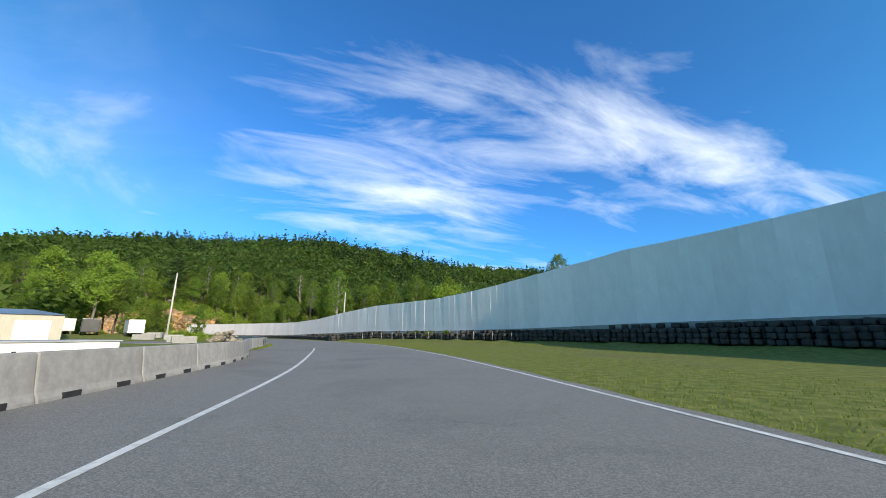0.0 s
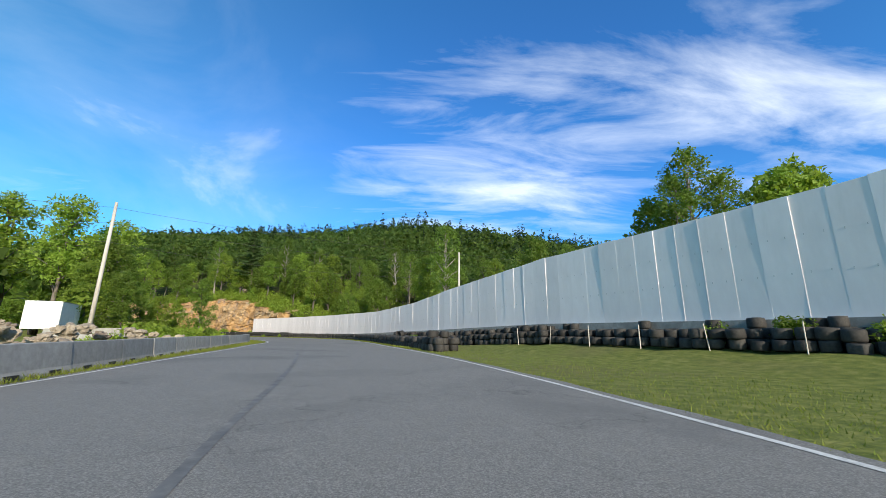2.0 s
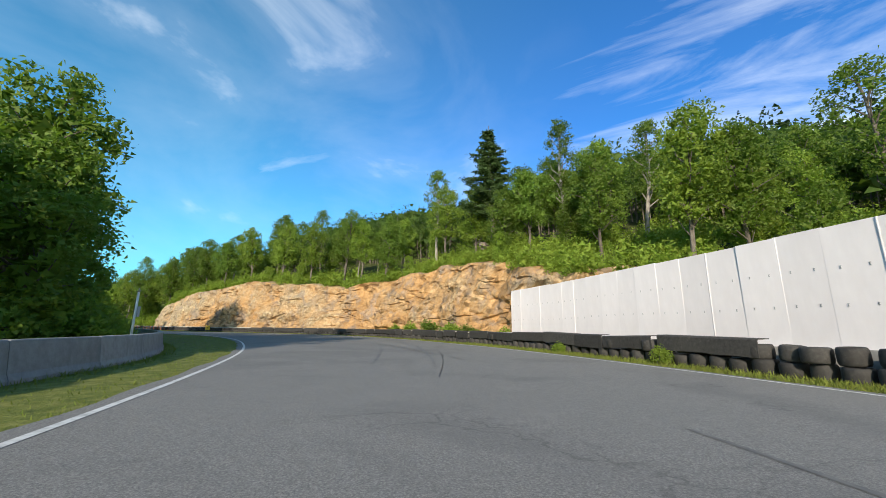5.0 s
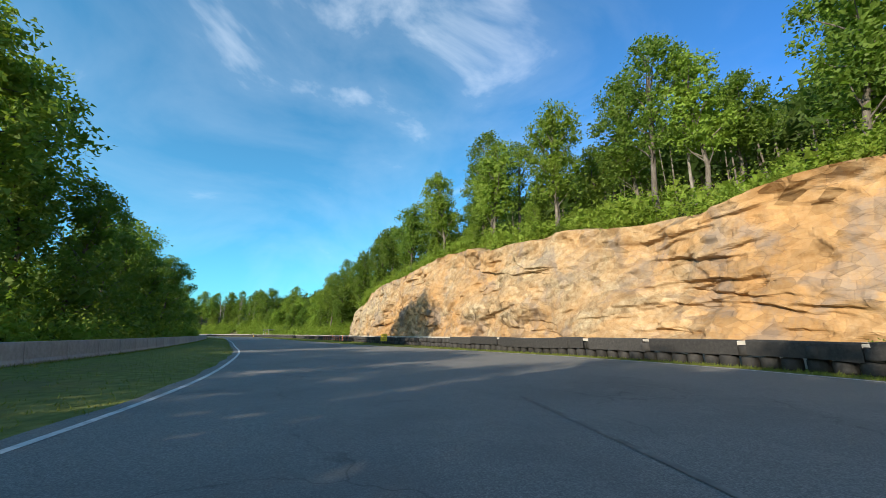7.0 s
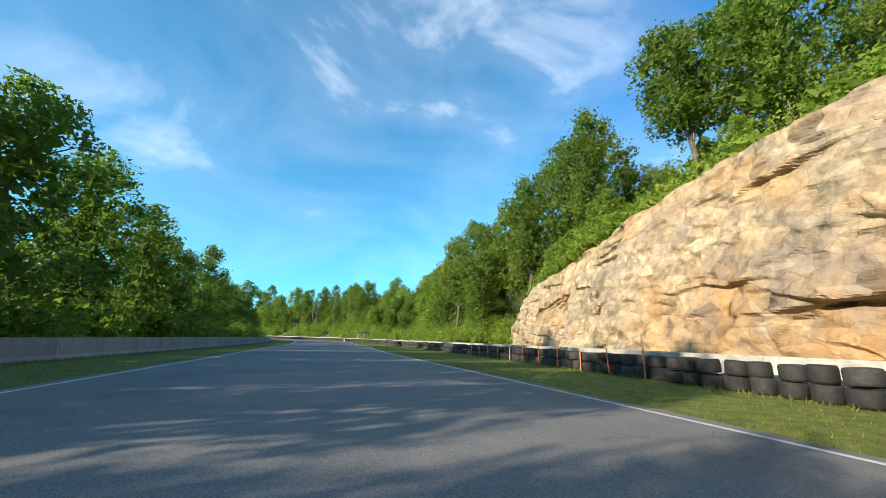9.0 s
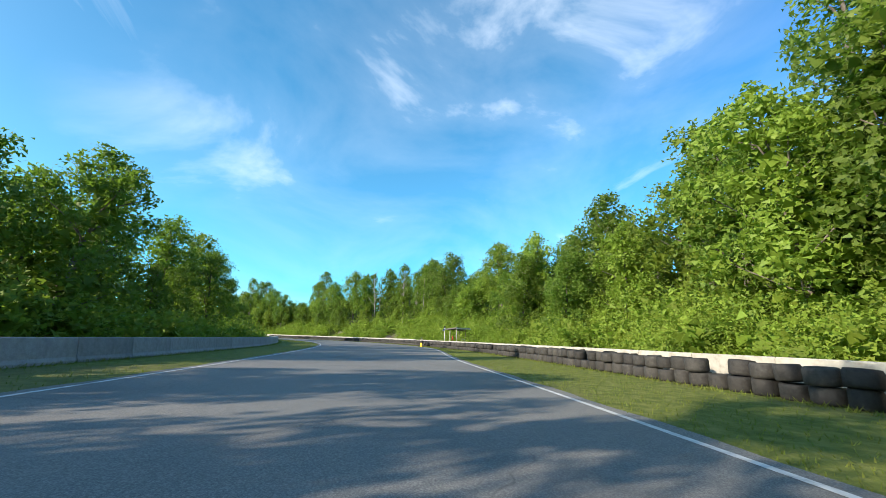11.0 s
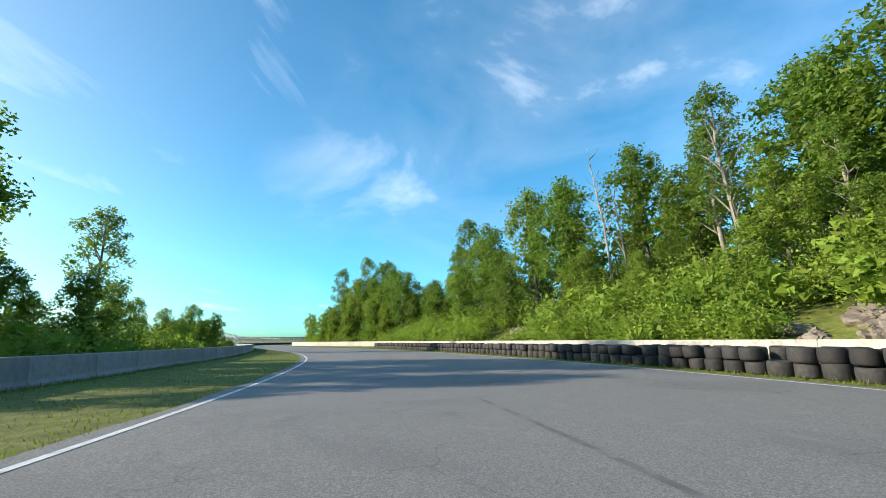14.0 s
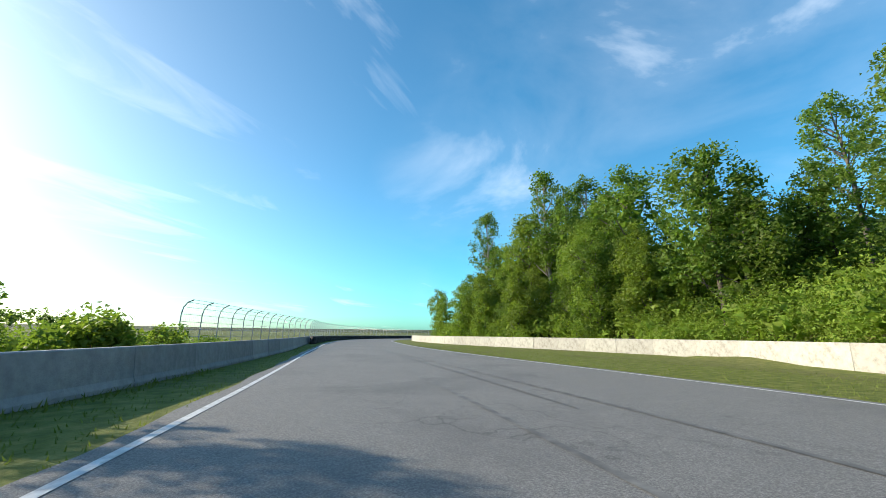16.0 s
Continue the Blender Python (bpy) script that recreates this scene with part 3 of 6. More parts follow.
# ---- ground, road, lines ----
def ground():
    def axis(lo, hi, step, far):
        mid = np.arange(lo, hi + step, step)
        grow = np.cumsum(step * 1.25 ** np.arange(1, 26))
        return np.concatenate([(lo - grow[grow < far])[::-1], mid, hi + grow[grow < far]])

    xs, ys = axis(-400, 90, 3.0, 2600), axis(-110, 330, 3.0, 2600)
    gx, gy = np.meshgrid(xs, ys)
    x, y = gx.ravel(), gy.ravel()
    u, o = plan_of(np.stack([x, y], -1))
    z = ground_height(x, y, u, o)
    z += np.where((o > bank_start(u) + 4) | (o < -16), 0.35 * bumps(x, y, 9.0), 0) - 0.01
    w = len(xs)
    i = np.arange(len(ys) - 1)[:, None] * w + np.arange(w - 1)[None]
    f = np.stack([i, i + 1, i + 1 + w, i + w], -1).reshape(-1, 4)
    ob = link("ground", mesh_of("ground", np.stack([x, y, z], 1), f, GRASS, smooth=True))
    tagged(ob, "rough grassy ground rising to wooded hills beside the circuit", "ground", kind="structure")


def strip(name, u0, u1, left, right, z, mat, step=0.04, thick=0.0, parent=None):
    """A band along the circuit between two offsets, with its own edges."""
    u = np.arange(u0, u1 + step / 2, step)
    a, b = spot(u, left(u) if callable(left) else left), spot(u, right(u) if callable(right) else right)
    n = len(u)
    z = np.zeros(n) + (z(u) if callable(z) else z)
    v = [np.c_[a, z], np.c_[b, z]]
    i = np.arange(n - 1)
    f = [np.stack([i, n + i, n + i + 1, i + 1], 1)]
    if thick:
        v += [np.c_[a, z - thick], np.c_[b, z - thick]]
        f += [np.stack([2 * n + i, i, i + 1, 2 * n + i + 1], 1), np.stack([n + i, 3 * n + i, 3 * n + i + 1, n + i + 1], 1)]
    return link(name, mesh_of(name, np.concatenate(v), np.concatenate(f), mat), parent)


ground()
# The road runs up to the left barrier where the pit lane joins.
paved_left = lambda u: road_left(u) + np.minimum(0, left_barrier(u) + 0.3 - road_left(u)) * np.clip((1.75 - u) / 0.15, 0, 1)
road = strip("road", -6, 22.8, lambda u: paved_left(u) - 0.35 + 0.06 * np.sin(u * 37), lambda u: road_right(u) + 0.35 + 0.06 * np.sin(u * 41), 0.025, ASPHALT, thick=0.08)
tagged(road, "worn grey asphalt race track with dark tyre marks", "road", kind="structure")
pit_line = smooth_table([(-6, -3.4), (0, -2.3), (0.5, -2.3), (0.9, -2.8), (1.45, -2.85), (23, -2.85)])
for name, at, u0, u1 in (("edge_line", road_left, 1.62, 22.8), ("edge_line", road_right, -6, 22.8), ("pit_line", pit_line, -6, 1.46)):
    strip(name, u0, u1, lambda u, f=at: f(u) - 0.06, lambda u, f=at: f(u) + 0.06, 0.031, LINE, parent=road)


def stripe(name, points, width, mat, z):
    """A narrow tapering mark on the road through places given as (station, offset)."""
    k = np.array(points, float)
    t = np.linspace(0, len(k) - 1, 40)
    u, o = np.interp(t, np.arange(len(k)), k[:, 0]), np.interp(t, np.arange(len(k)), k[:, 1])
    w = np.hanning(7)
    u, o = [np.convolve(np.pad(q, 3, mode="edge"), w / w.sum(), mode="valid") for q in (u, o)]
    p = spot(u, o)
    d = np.gradient(p, axis=0)
    d /= np.linalg.norm(d, axis=1)[:, None]
    s = np.stack([d[:, 1], -d[:, 0]], 1) * (width / 2 * (0.55 + 0.45 * np.sin(np.linspace(0.15, math.pi - 0.15, 40))))[:, None]
    v = np.concatenate([np.c_[p - s, np.full(40, z)], np.c_[p + s, np.full(40, z)]])
    i = np.arange(39)
    return link(name, mesh_of(name, v, np.stack([i, 40 + i, 41 + i, i + 1], 1), mat), road)


for n, pts in enumerate([
        [(0.75, 0.9), (1.1, 0.4), (1.5, -1.0), (1.9, -2.6)], [(0.7, 1.9), (1.1, 1.0), (1.4, -0.1)], [(1.6, 0.2), (2.2, -1.6), (2.9, -2.2), (3.6, -0.6)],
        [(3.3, -1.5), (3.9, 0.4), (4.6, 2.4), (5.2, 4.0)], [(3.3, 0.6), (4.0, 2.6), (4.7, 4.8)], [(5.55, 1.0), (5.9, 3.0), (6.35, 6.0)], [(5.5, 2.8), (5.8, 4.6), (6.1, 6.8), (6.5, 8.6)],
        [(5.6, 4.6), (6.0, 5.0), (6.6, 4.6)], [(5.9, 0.6), (6.6, 1.4), (7.3, 3.2)], [(12.9, 2.6), (13.6, 3.0), (14.3, 2.2)], [(14.9, 3.4), (15.6, 3.2), (16.5, 1.2)], [(15.2, 5.2), (16.1, 4.4), (17, 1.8)]]):
    stripe("tyre_mark", pts, 0.13, SKID, 0.029 + 0.0004 * n)
for n, pts in enumerate([[(5.5, 5.2), (5.75, 4.4), (6.2, 4.6), (6.7, 3.4)], [(5.4, 2.2), (5.9, 6.2), (6.2, 9.6)], [(6.7, -2.8), (6.9, 1.5), (7.1, 6)],
                         [(16.2, 3.3), (16.8, 1.9), (17.8, 0.8)]]):
    stripe("crack_seal", pts, 0.035, CRACK, 0.034 + 0.0004 * n)


# ---- tall white panel wall ----
def panel_mesh(h, wide, rise, lipped):
    """One sheet with a folded sloping top and two rows of clips; some have a bright lip along one edge."""
    e = wide / 2
    bm = bmesh.new()
    box(bm, -e - 0.03, -0.02, -0.1, e + 0.03, 0.025, h, 0.006)
    if lipped:
        box(bm, e - 0.013, 0.028, 0.02, e + 0.013, 0.04, h + 0.004, 0.003)
    box(bm, -e + 0.02, -0.05, h - 0.06, e - 0.02, -0.02, h - 0.01)
    for row in (0.36, 0.66):
        for x in (-0.5 * e, 0.5 * e):
            box(bm, x - 0.016, 0.026, h * row - 0.036, x + 0.016, 0.042, h * row - 0.022)
            box(bm, x - 0.016, 0.026, h * row + 0.022, x + 0.016, 0.042, h * row + 0.036)
            box(bm, x + 0.004, 0.026, h * row - 0.023, x + 0.016, 0.036, h * row + 0.023)
    for v in bm.verts:
        v.co.z += rise * v.co.x * max(0.0, v.co.z / h)
    me = bpy.data.meshes.new("panel")
    bm.to_mesh(me)
    bm.free()
    me.materials.append(PANEL)
    me.materials.append(STEEL)
    for p in me.polygons:
        if 0.2 * h < p.center.z < 0.9 * h and p.center.y > 0.026 and abs(p.center.x) < 0.4 * wide and p.area < 0.02:
            p.material_index = 1
    return me


def along(offset, u0, u1, gap):
    """Even places along an offset line: positions, headings (radians) and stations."""
    u = np.arange(u0, u1, 0.004)
    p = spot(u, offset(u))
    run = np.concatenate([[0], np.cumsum(np.linalg.norm(np.diff(p, axis=0), axis=1))])
    n = int(run[-1] // gap)
    at = np.interp(np.arange(n + 1) * gap, run, u)
    q = spot(at, offset(at))
    mid, d = (q[1:] + q[:-1]) / 2, q[1:] - q[:-1]
    return mid, np.arctan2(d[:, 1], d[:, 0]), (at[1:] + at[:-1]) / 2


rng = random.Random(4)
wall = empty("panel_wall", Matrix.Translation((*spot(3.0, wall_line(3.0)), 0)))
tagged(wall, "tall white sheet-metal panel wall curving along the track", "wall", kind="structure")
wall_inv = wall.matrix_basis.inverted()
heights = {}
for wide, u0, u1, loose in ((2.4, -2.5, 1.85, 0.2), (1.2, 1.72, 6.08, 0.45)):
    mid, turn, at = along(wall_line, u0, u1, wide)
    for (x, y), a, u in zip(mid, turn, at):
        h = round(float(wall_top(u) - wall_foot(u)) * 10) / 10
        flap = rng.uniform(-loose, loose)
        rise = float(wall_top(u + 0.03) - wall_top(u - 0.03)) / float(np.linalg.norm(spot(u + 0.03, wall_line(u + 0.03)) - spot(u - 0.03, wall_line(u - 0.03))))
        kind = (h, wide, round(rise * 50) / 50, int(u * 977) % 5 < 2 and wide < 2)
        if kind not in heights:
            heights[kind] = panel_mesh(*kind)
        m = Matrix.Translation((x, y, float(wall_top(u)) - h + rng.uniform(-0.02, 0.02))) @ Matrix.Rotation(a + radians(flap), 4, "Z") @ Matrix.Rotation(radians(rng.uniform(-0.4, 0.4) if wide < 2 else rng.uniform(-0.08, 0.08)), 4, "X")
        link("panel", heights[kind], wall, m=wall_inv @ m)
footing = strip("footing", -2.5, 6.1, lambda u: wall_line(u) - 0.32, lambda u: wall_line(u) - 0.05, lambda u: wall_foot(u) + 0.05, CONCRETE, thick=2.6, parent=wall)
footing.matrix_parent_inverse = wall_inv


# ---- concrete barriers ----
def barrier_mesh(name, mat, length, h, notch=True, square=False):
    """One precast unit: sloped foot, straight top; lifting slots are separate dark blocks."""
    half = [(0.0, 0.24), (0.08, 0.24), (0.2, 0.19), (h - 0.02, 0.12), (h, 0.1)] if not square else [(0.0, 0.16), (0.05, 0.16), (h - 0.03, 0.13), (h, 0.1)]
    prof = [(w, z) for z, w in half] + [(-w, z) for z, w in reversed(half)]
    bm = bmesh.new()
    xs = [-length / 2 + 0.008, -length / 2 + 0.03, length / 2 - 0.03, length / 2 - 0.008]
    rings = []
    for x in xs:
        k = 0.97 if abs(x) > length / 2 - 0.02 else 1.0
        rings.append([bm.verts.new((x, w * k, z * (k if z > 0.5 else 1))) for w, z in prof])
    for a, b in zip(rings, rings[1:]):
        for i in range(len(prof)):
            j = (i + 1) % len(prof)
            bm.faces.new((a[i], b[i], b[j], a[j]))
    bm.faces.new(rings[0][::-1])
    bm.faces.new(rings[-1])
    bmesh.ops.recalc_face_normals(bm, faces=bm.faces)
    me = bpy.data.meshes.new(name)
    bm.to_mesh(me)
    bm.free()
    me.materials.append(mat)
    return me


def slot_shade_mesh():
    # solid block, nothing is cut out: its near-black colour gives the slot's shade
    bm = box(bmesh.new(), -0.23, -0.247, 0.0, 0.23, 0.247, 0.13, 0.01)
    me = bpy.data.meshes.new("forklift_slot")
    bm.to_mesh(me)
    bm.free()
    me.materials.append(DARK)
    return me


SLOT_SHADE = slot_shade_mesh()


RAIL_SPOT = []


def barriers(offset, u0, u1, mesh, label, group, slots=False, lift=0.0, gap=0.0):
    length = 3.0
    mid, turn, at = along(offset, u0, u1, length)
    spare = int(np.abs(at - gap).argmin()) if gap else -1
    for n, ((x, y), a) in enumerate(zip(mid, turn)):
        if n == spare:
            RAIL_SPOT.append((float(x), float(y), float(a)))
            continue
        m = Matrix.Translation((x, y, lift)) @ Matrix.Rotation(a + radians(rng.uniform(-0.4, 0.4)), 4, "Z")
        ob = link("concrete_barrier", mesh, m=m)
        tagged(ob, label, "barrier", group)
        if slots:
            for sx in (-0.75, 0.75):
                link("forklift_slot", SLOT_SHADE, ob, m=Matrix.Translation((sx, 0, 0)))
    return float(1.5 * at[-1] - 0.5 * at[-2])


GREY_UNIT = barrier_mesh("concrete_barrier", CONCRETE, 3.0, 0.84)
WHITE_UNIT = barrier_mesh("white_barrier", WHITE_CONCRETE, 3.0, 0.95, square=True)
TALL_UNIT = barrier_mesh("tall_barrier", WHITE_CONCRETE, 3.0, 1.04, square=True)
barriers(left_barrier, -3.5, 4.25, GREY_UNIT, "weathered grey precast concrete barrier with black blocks for its shaded slots", "concrete barriers inside the first bend", True, gap=1.66)
barriers(left_barrier, 5.0, 21.8, GREY_UNIT, "weathered grey precast concrete barrier at the edge of the grass", "grey barriers along the woods")
joint = barriers(right_barrier, 6.05, 13.7, WHITE_UNIT, "off-white concrete wall unit behind the tyres", "white wall units behind the tyres")
barriers(right_barrier, joint, 19.5, TALL_UNIT, "stained off-white concrete wall unit below the wooded bank", "white wall units below the bank")


def guardrail(x, y, a):
    """Four corrugated steel beams, one above another, closing a gap between two barriers."""
    ob = empty("guardrail", Matrix.Translation((x, y, 0)) @ Matrix.Rotation(a, 4, "Z"))
    tagged(ob, "stack of four corrugated steel beams closing the gap between barriers", "guardrail")
    wave = [(0.0, 0.0), (0.045, 0.03), (0.045, 0.065), (0.0, 0.1), (0.045, 0.135), (0.045, 0.17), (0.0, 0.2)]
    for k in range(4):
        bm = bmesh.new()
        rows = [[bm.verts.new((sx, -0.19 - w + t, 0.06 + 0.2 * k + z)) for w, z in wave] for sx in (-1.5, 1.5) for t in (0.0, 0.006)]
        for i in range(6):
            bm.faces.new((rows[0][i], rows[2][i], rows[2][i + 1], rows[0][i + 1]))
            bm.faces.new((rows[1][i], rows[1][i + 1], rows[3][i + 1], rows[3][i]))
        for i in (0, 6):
            bm.faces.new((rows[0][i], rows[1][i], rows[3][i], rows[2][i]))
        bmesh.ops.recalc_face_normals(bm, faces=bm.faces)
        rail = part("rail", bm, STEEL, ob)
        for sx in (-1.42, 1.42):
            part("bolt", rod(bmesh.new(), (sx, -0.205, 0.16 + 0.2 * k), (sx, -0.185, 0.16 + 0.2 * k), 0.018, sides=6), STEEL, rail)
    for sx in (-1.3, 0.0, 1.3):
        part("post", box(bmesh.new(), sx - 0.05, -0.18, -0.3, sx + 0.05, -0.06, 0.86, 0.006), TIMBER, ob)
    for sx in (-1.56, 1.56):
        for z in (0.25, 0.68):
            part("bracket", box(bmesh.new(), sx - 0.16, -0.26, z - 0.05, sx + 0.16, -0.235, z + 0.05, 0.004), STEEL, ob)


for place in RAIL_SPOT:
    guardrail(*place)


# ---- tyres ----
def tyre_mesh(sides=16, coarse=False):
    """A wide used racing tyre lying flat: crowned tread, round shoulders, side walls and the open middle."""
    prof = [(0.2, 0.045), (0.25, 0.0), (0.3, 0.012), (0.325, 0.06), (0.335, 0.14), (0.335, 0.29), (0.325, 0.37), (0.3, 0.418), (0.25, 0.43), (0.2, 0.385)]
    if coarse:
        prof = [(0.22, 0.02), (0.3, 0.012), (0.33, 0.08), (0.33, 0.35), (0.3, 0.418), (0.22, 0.41)]
    v, f = [], []
    for i in range(sides):
        a = 2 * math.pi * i / sides
        v += [(r * math.cos(a), r * math.sin(a), z) for r, z in prof]
    n = len(prof)
    for i in range(sides):
        j = (i + 1) % sides
        f += [(i * n + q, j * n + q, j * n + (q + 1) % n, i * n + (q + 1) % n) for q in range(n)]
    return mesh_of("tyre", v, f, RUBBER, smooth=True)


TYRE = tyre_mesh()


def seat(x, y, k, slump=0.065):
    """The pose of the k-th tyre of a stack, a little shifted and slumped."""
    m = Matrix.Translation((x + rng.uniform(-0.07, 0.07) * (min(k, 1) + 0.4), y + rng.uniform(-0.07, 0.07) * (min(k, 1) + 0.4), k * 0.415 - 0.01)) @ Matrix.Rotation(rng.uniform(0, 6), 4, "Z")
    m = m @ Matrix.Rotation(rng.uniform(-slump, slump) * (1 + min(k, 1)), 4, "X")
    w = rng.uniform(0.84, 1.04)
    return m @ Matrix.Diagonal((w, w * rng.uniform(0.94, 1.04), rng.uniform(0.9, 1.05), 1))


def tyre_stack(x, y, count, group):
    ob = empty("tyre_stack", Matrix.Translation((x, y, 0.0)))
    tagged(ob, ("stack of worn black racing tyres" if count > 1 else "single worn black racing tyre lying flat") + " beside the track", "tyres", group)
    for k in range(count):
        link("tyre", TYRE, ob, m=seat(0, 0, k))
    return ob


def tyre_rows():
    mid, turn, at = along(tyre_line, 2.92, 16.25, 0.69)
    loose = []
    for (x, y), u in zip(mid, at):
        if 13.16 < u < 13.24:
            continue
        high = 1 if 13.1 < u < 13.3 or rng.random() < 0.03 else 2
        if u < 5.4 or 11.9 < u < 15.0:
            tyre_stack(x, y, high, "tyre stacks along the track")
        else:
            loose += [seat(x, y, k) for k in range(high)]
    # the pile against the foot of the panel wall
    for back, down, loll in ((0.7, 0.2, 0.05), (1.35, 0.3, 0.08), (2.0, 0.55, 0.05)):
        for (x, y), u in zip(*[along(lambda u, b=back: wall_line(u) - b, -1.6, 3.9, 0.69)[n] for n in (0, 2)]):
            if float(wall_line(u)) - back > float(tyre_line(u)) + 0.5 or u < 2.9:
                low = float(ground_height([x], [y])[0])
                count = max(1, int((float(wall_foot(u)) - down - low) / 0.415 + rng.uniform(0.3, 0.95)))
                x, y = x + rng.uniform(-0.1, 0.1), y + rng.uniform(-0.1, 0.1)
                loose += [Matrix.Translation((0, 0, low - 0.04)) @ seat(x, y, k, loll) for k in range(count)]
    for back, tip in ((0.72, 0.16), (1.4, 0.3), (2.05, 0.34)):
        for (x, y), u in zip(*[along(lambda u, b=back: np.minimum(tyre_line(u) + b, wall_line(u) - 0.7), 2.97, 4.1, 0.7)[n] for n in (0, 2)]):
            if back < float(wall_line(u) - tyre_line(u)) - 0.5:
                loose += [seat(x + rng.uniform(-0.18, 0.18), y + rng.uniform(-0.18, 0.18), k, tip * 0.6) for k in range(2)]
    for (x, y) in along(lambda u: np.minimum(tyre_line(u) + 0.68, right_barrier(u) - 0.52), 11.6, 16.2, 0.7)[0]:
        loose += [seat(x + rng.uniform(-0.08, 0.08), y + rng.uniform(-0.08, 0.08), k, 0.1) for k in range(2)]
    for (x, y) in along(lambda u: left_barrier(u) + 0.8, 17.75, 21.5, 0.67)[0]:
        loose += [seat(x, y, k, 0.06) for k in range(2)]
    plain = tyre_mesh(9, True)
    base = np.array([v.co for v in plain.vertices])
    faces = np.array([p.vertices for p in plain.polygons])
    v, f = [], []
    for i, m in enumerate(loose):
        q = np.array(m)
        v.append(base @ q[:3, :3].T + q[:3, 3])
        f.append(faces + i * len(base))
    ob = link("tyre_wall", mesh_of("tyre_wall", np.concatenate(v), np.concatenate(f), RUBBER_ROW, smooth=True))
    tagged(ob, "long row of stacked worn black tyres below the walls", "tyres", kind="stuff")
    # the square end of the row beside the track
    for a, b, n in ((2.9, 5.9, 3), (2.9, 6.6, 3), (2.875, 6.1, 2), (2.9, 7.3, 2)):
        tyre_stack(*[float(q) for q in spot(a, b)], n, "tyre stacks along the track")
    # tyres that have tipped over
    for u, o, z, tip in ((3.36, 7.3, 0.98, 78), (3.42, 7.5, 0.92, 64), (13.18, 10.7, 0.34, 82), (13.24, 11.0, 0.46, 40), (13.12, 10.9, 0.5, 28)):
        x, y = spot(u, o)
        ob = link("tyre", TYRE, m=Matrix.Translation((x, y, z)) @ Matrix.Rotation(rng.uniform(0, 6), 4, "Z") @ Matrix.Rotation(radians(tip), 4, "X") @ Matrix.Translation((0, 0, -0.21)))
        tagged(ob, "worn black racing tyre tipped over on the tyre row", "tyre", "tipped tyres on the rows")


tyre_rows()


def rubber_belt(x, y, a, long, deep, top, tip):
    """A length of old conveyor belt hung over the upper tyres: a wavy apron with its top folded back."""
    n = 10
    v, f = [], []
    for i in range(n + 1):
        q = -long / 2 + long * i / n
        w = 0.03 * noise.noise((q * 0.9 + x, y, 1.0))
        ragged = 0.05 * noise.noise((q * 1.7, x, 4.0))
        ring = [(-0.36 + w, top - deep + ragged), (-0.37 + w, top - 0.05), (-0.33 + w, top), (0.1 + w, top + 0.01), (0.1 + w, top - 0.015), (-0.31 + w, top - 0.03), (-0.34 + w, top - 0.06), (-0.335 + w, top - deep + ragged)]
        v += [(q, c, z) for c, z in ring]
    for i in range(n):
        f += [(i * 8 + k, (i + 1) * 8 + k, (i + 1) * 8 + (k + 1) % 8, i * 8 + (k + 1) % 8) for k in range(8)]
    f += [tuple(range(8)), tuple(n * 8 + k for k in reversed(range(8)))]
    ob = link("rubber_belt", mesh_of("rubber_belt", v, f, RUBBER), m=Matrix.Translation((x, y, 0)) @ Matrix.Rotation(a, 4, "Z") @ Matrix.Rotation(tip, 4, "Y"))
    tagged(ob, "length of black conveyor belt hung over the tyre row", "belt", "rubber belts over the tyres")


def belts():
    mid, turn, at = along(tyre_line, 5.35, 8.35, 0.1)
    n = 4
    while n < len(mid) - 40:
        long = rng.uniform(1.7, 3.8)
        k = n + int(long * 5)
        x, y = mid[k]
        rubber_belt(float(x), float(y), float(turn[k]) + math.pi, long, rng.uniform(0.5, 0.62), rng.uniform(0.93, 1.03), radians(rng.uniform(-1.6, 1.6)))
        n += int((long + rng.choice((0.08, 0.12, 0.4))) * 10)


belts()


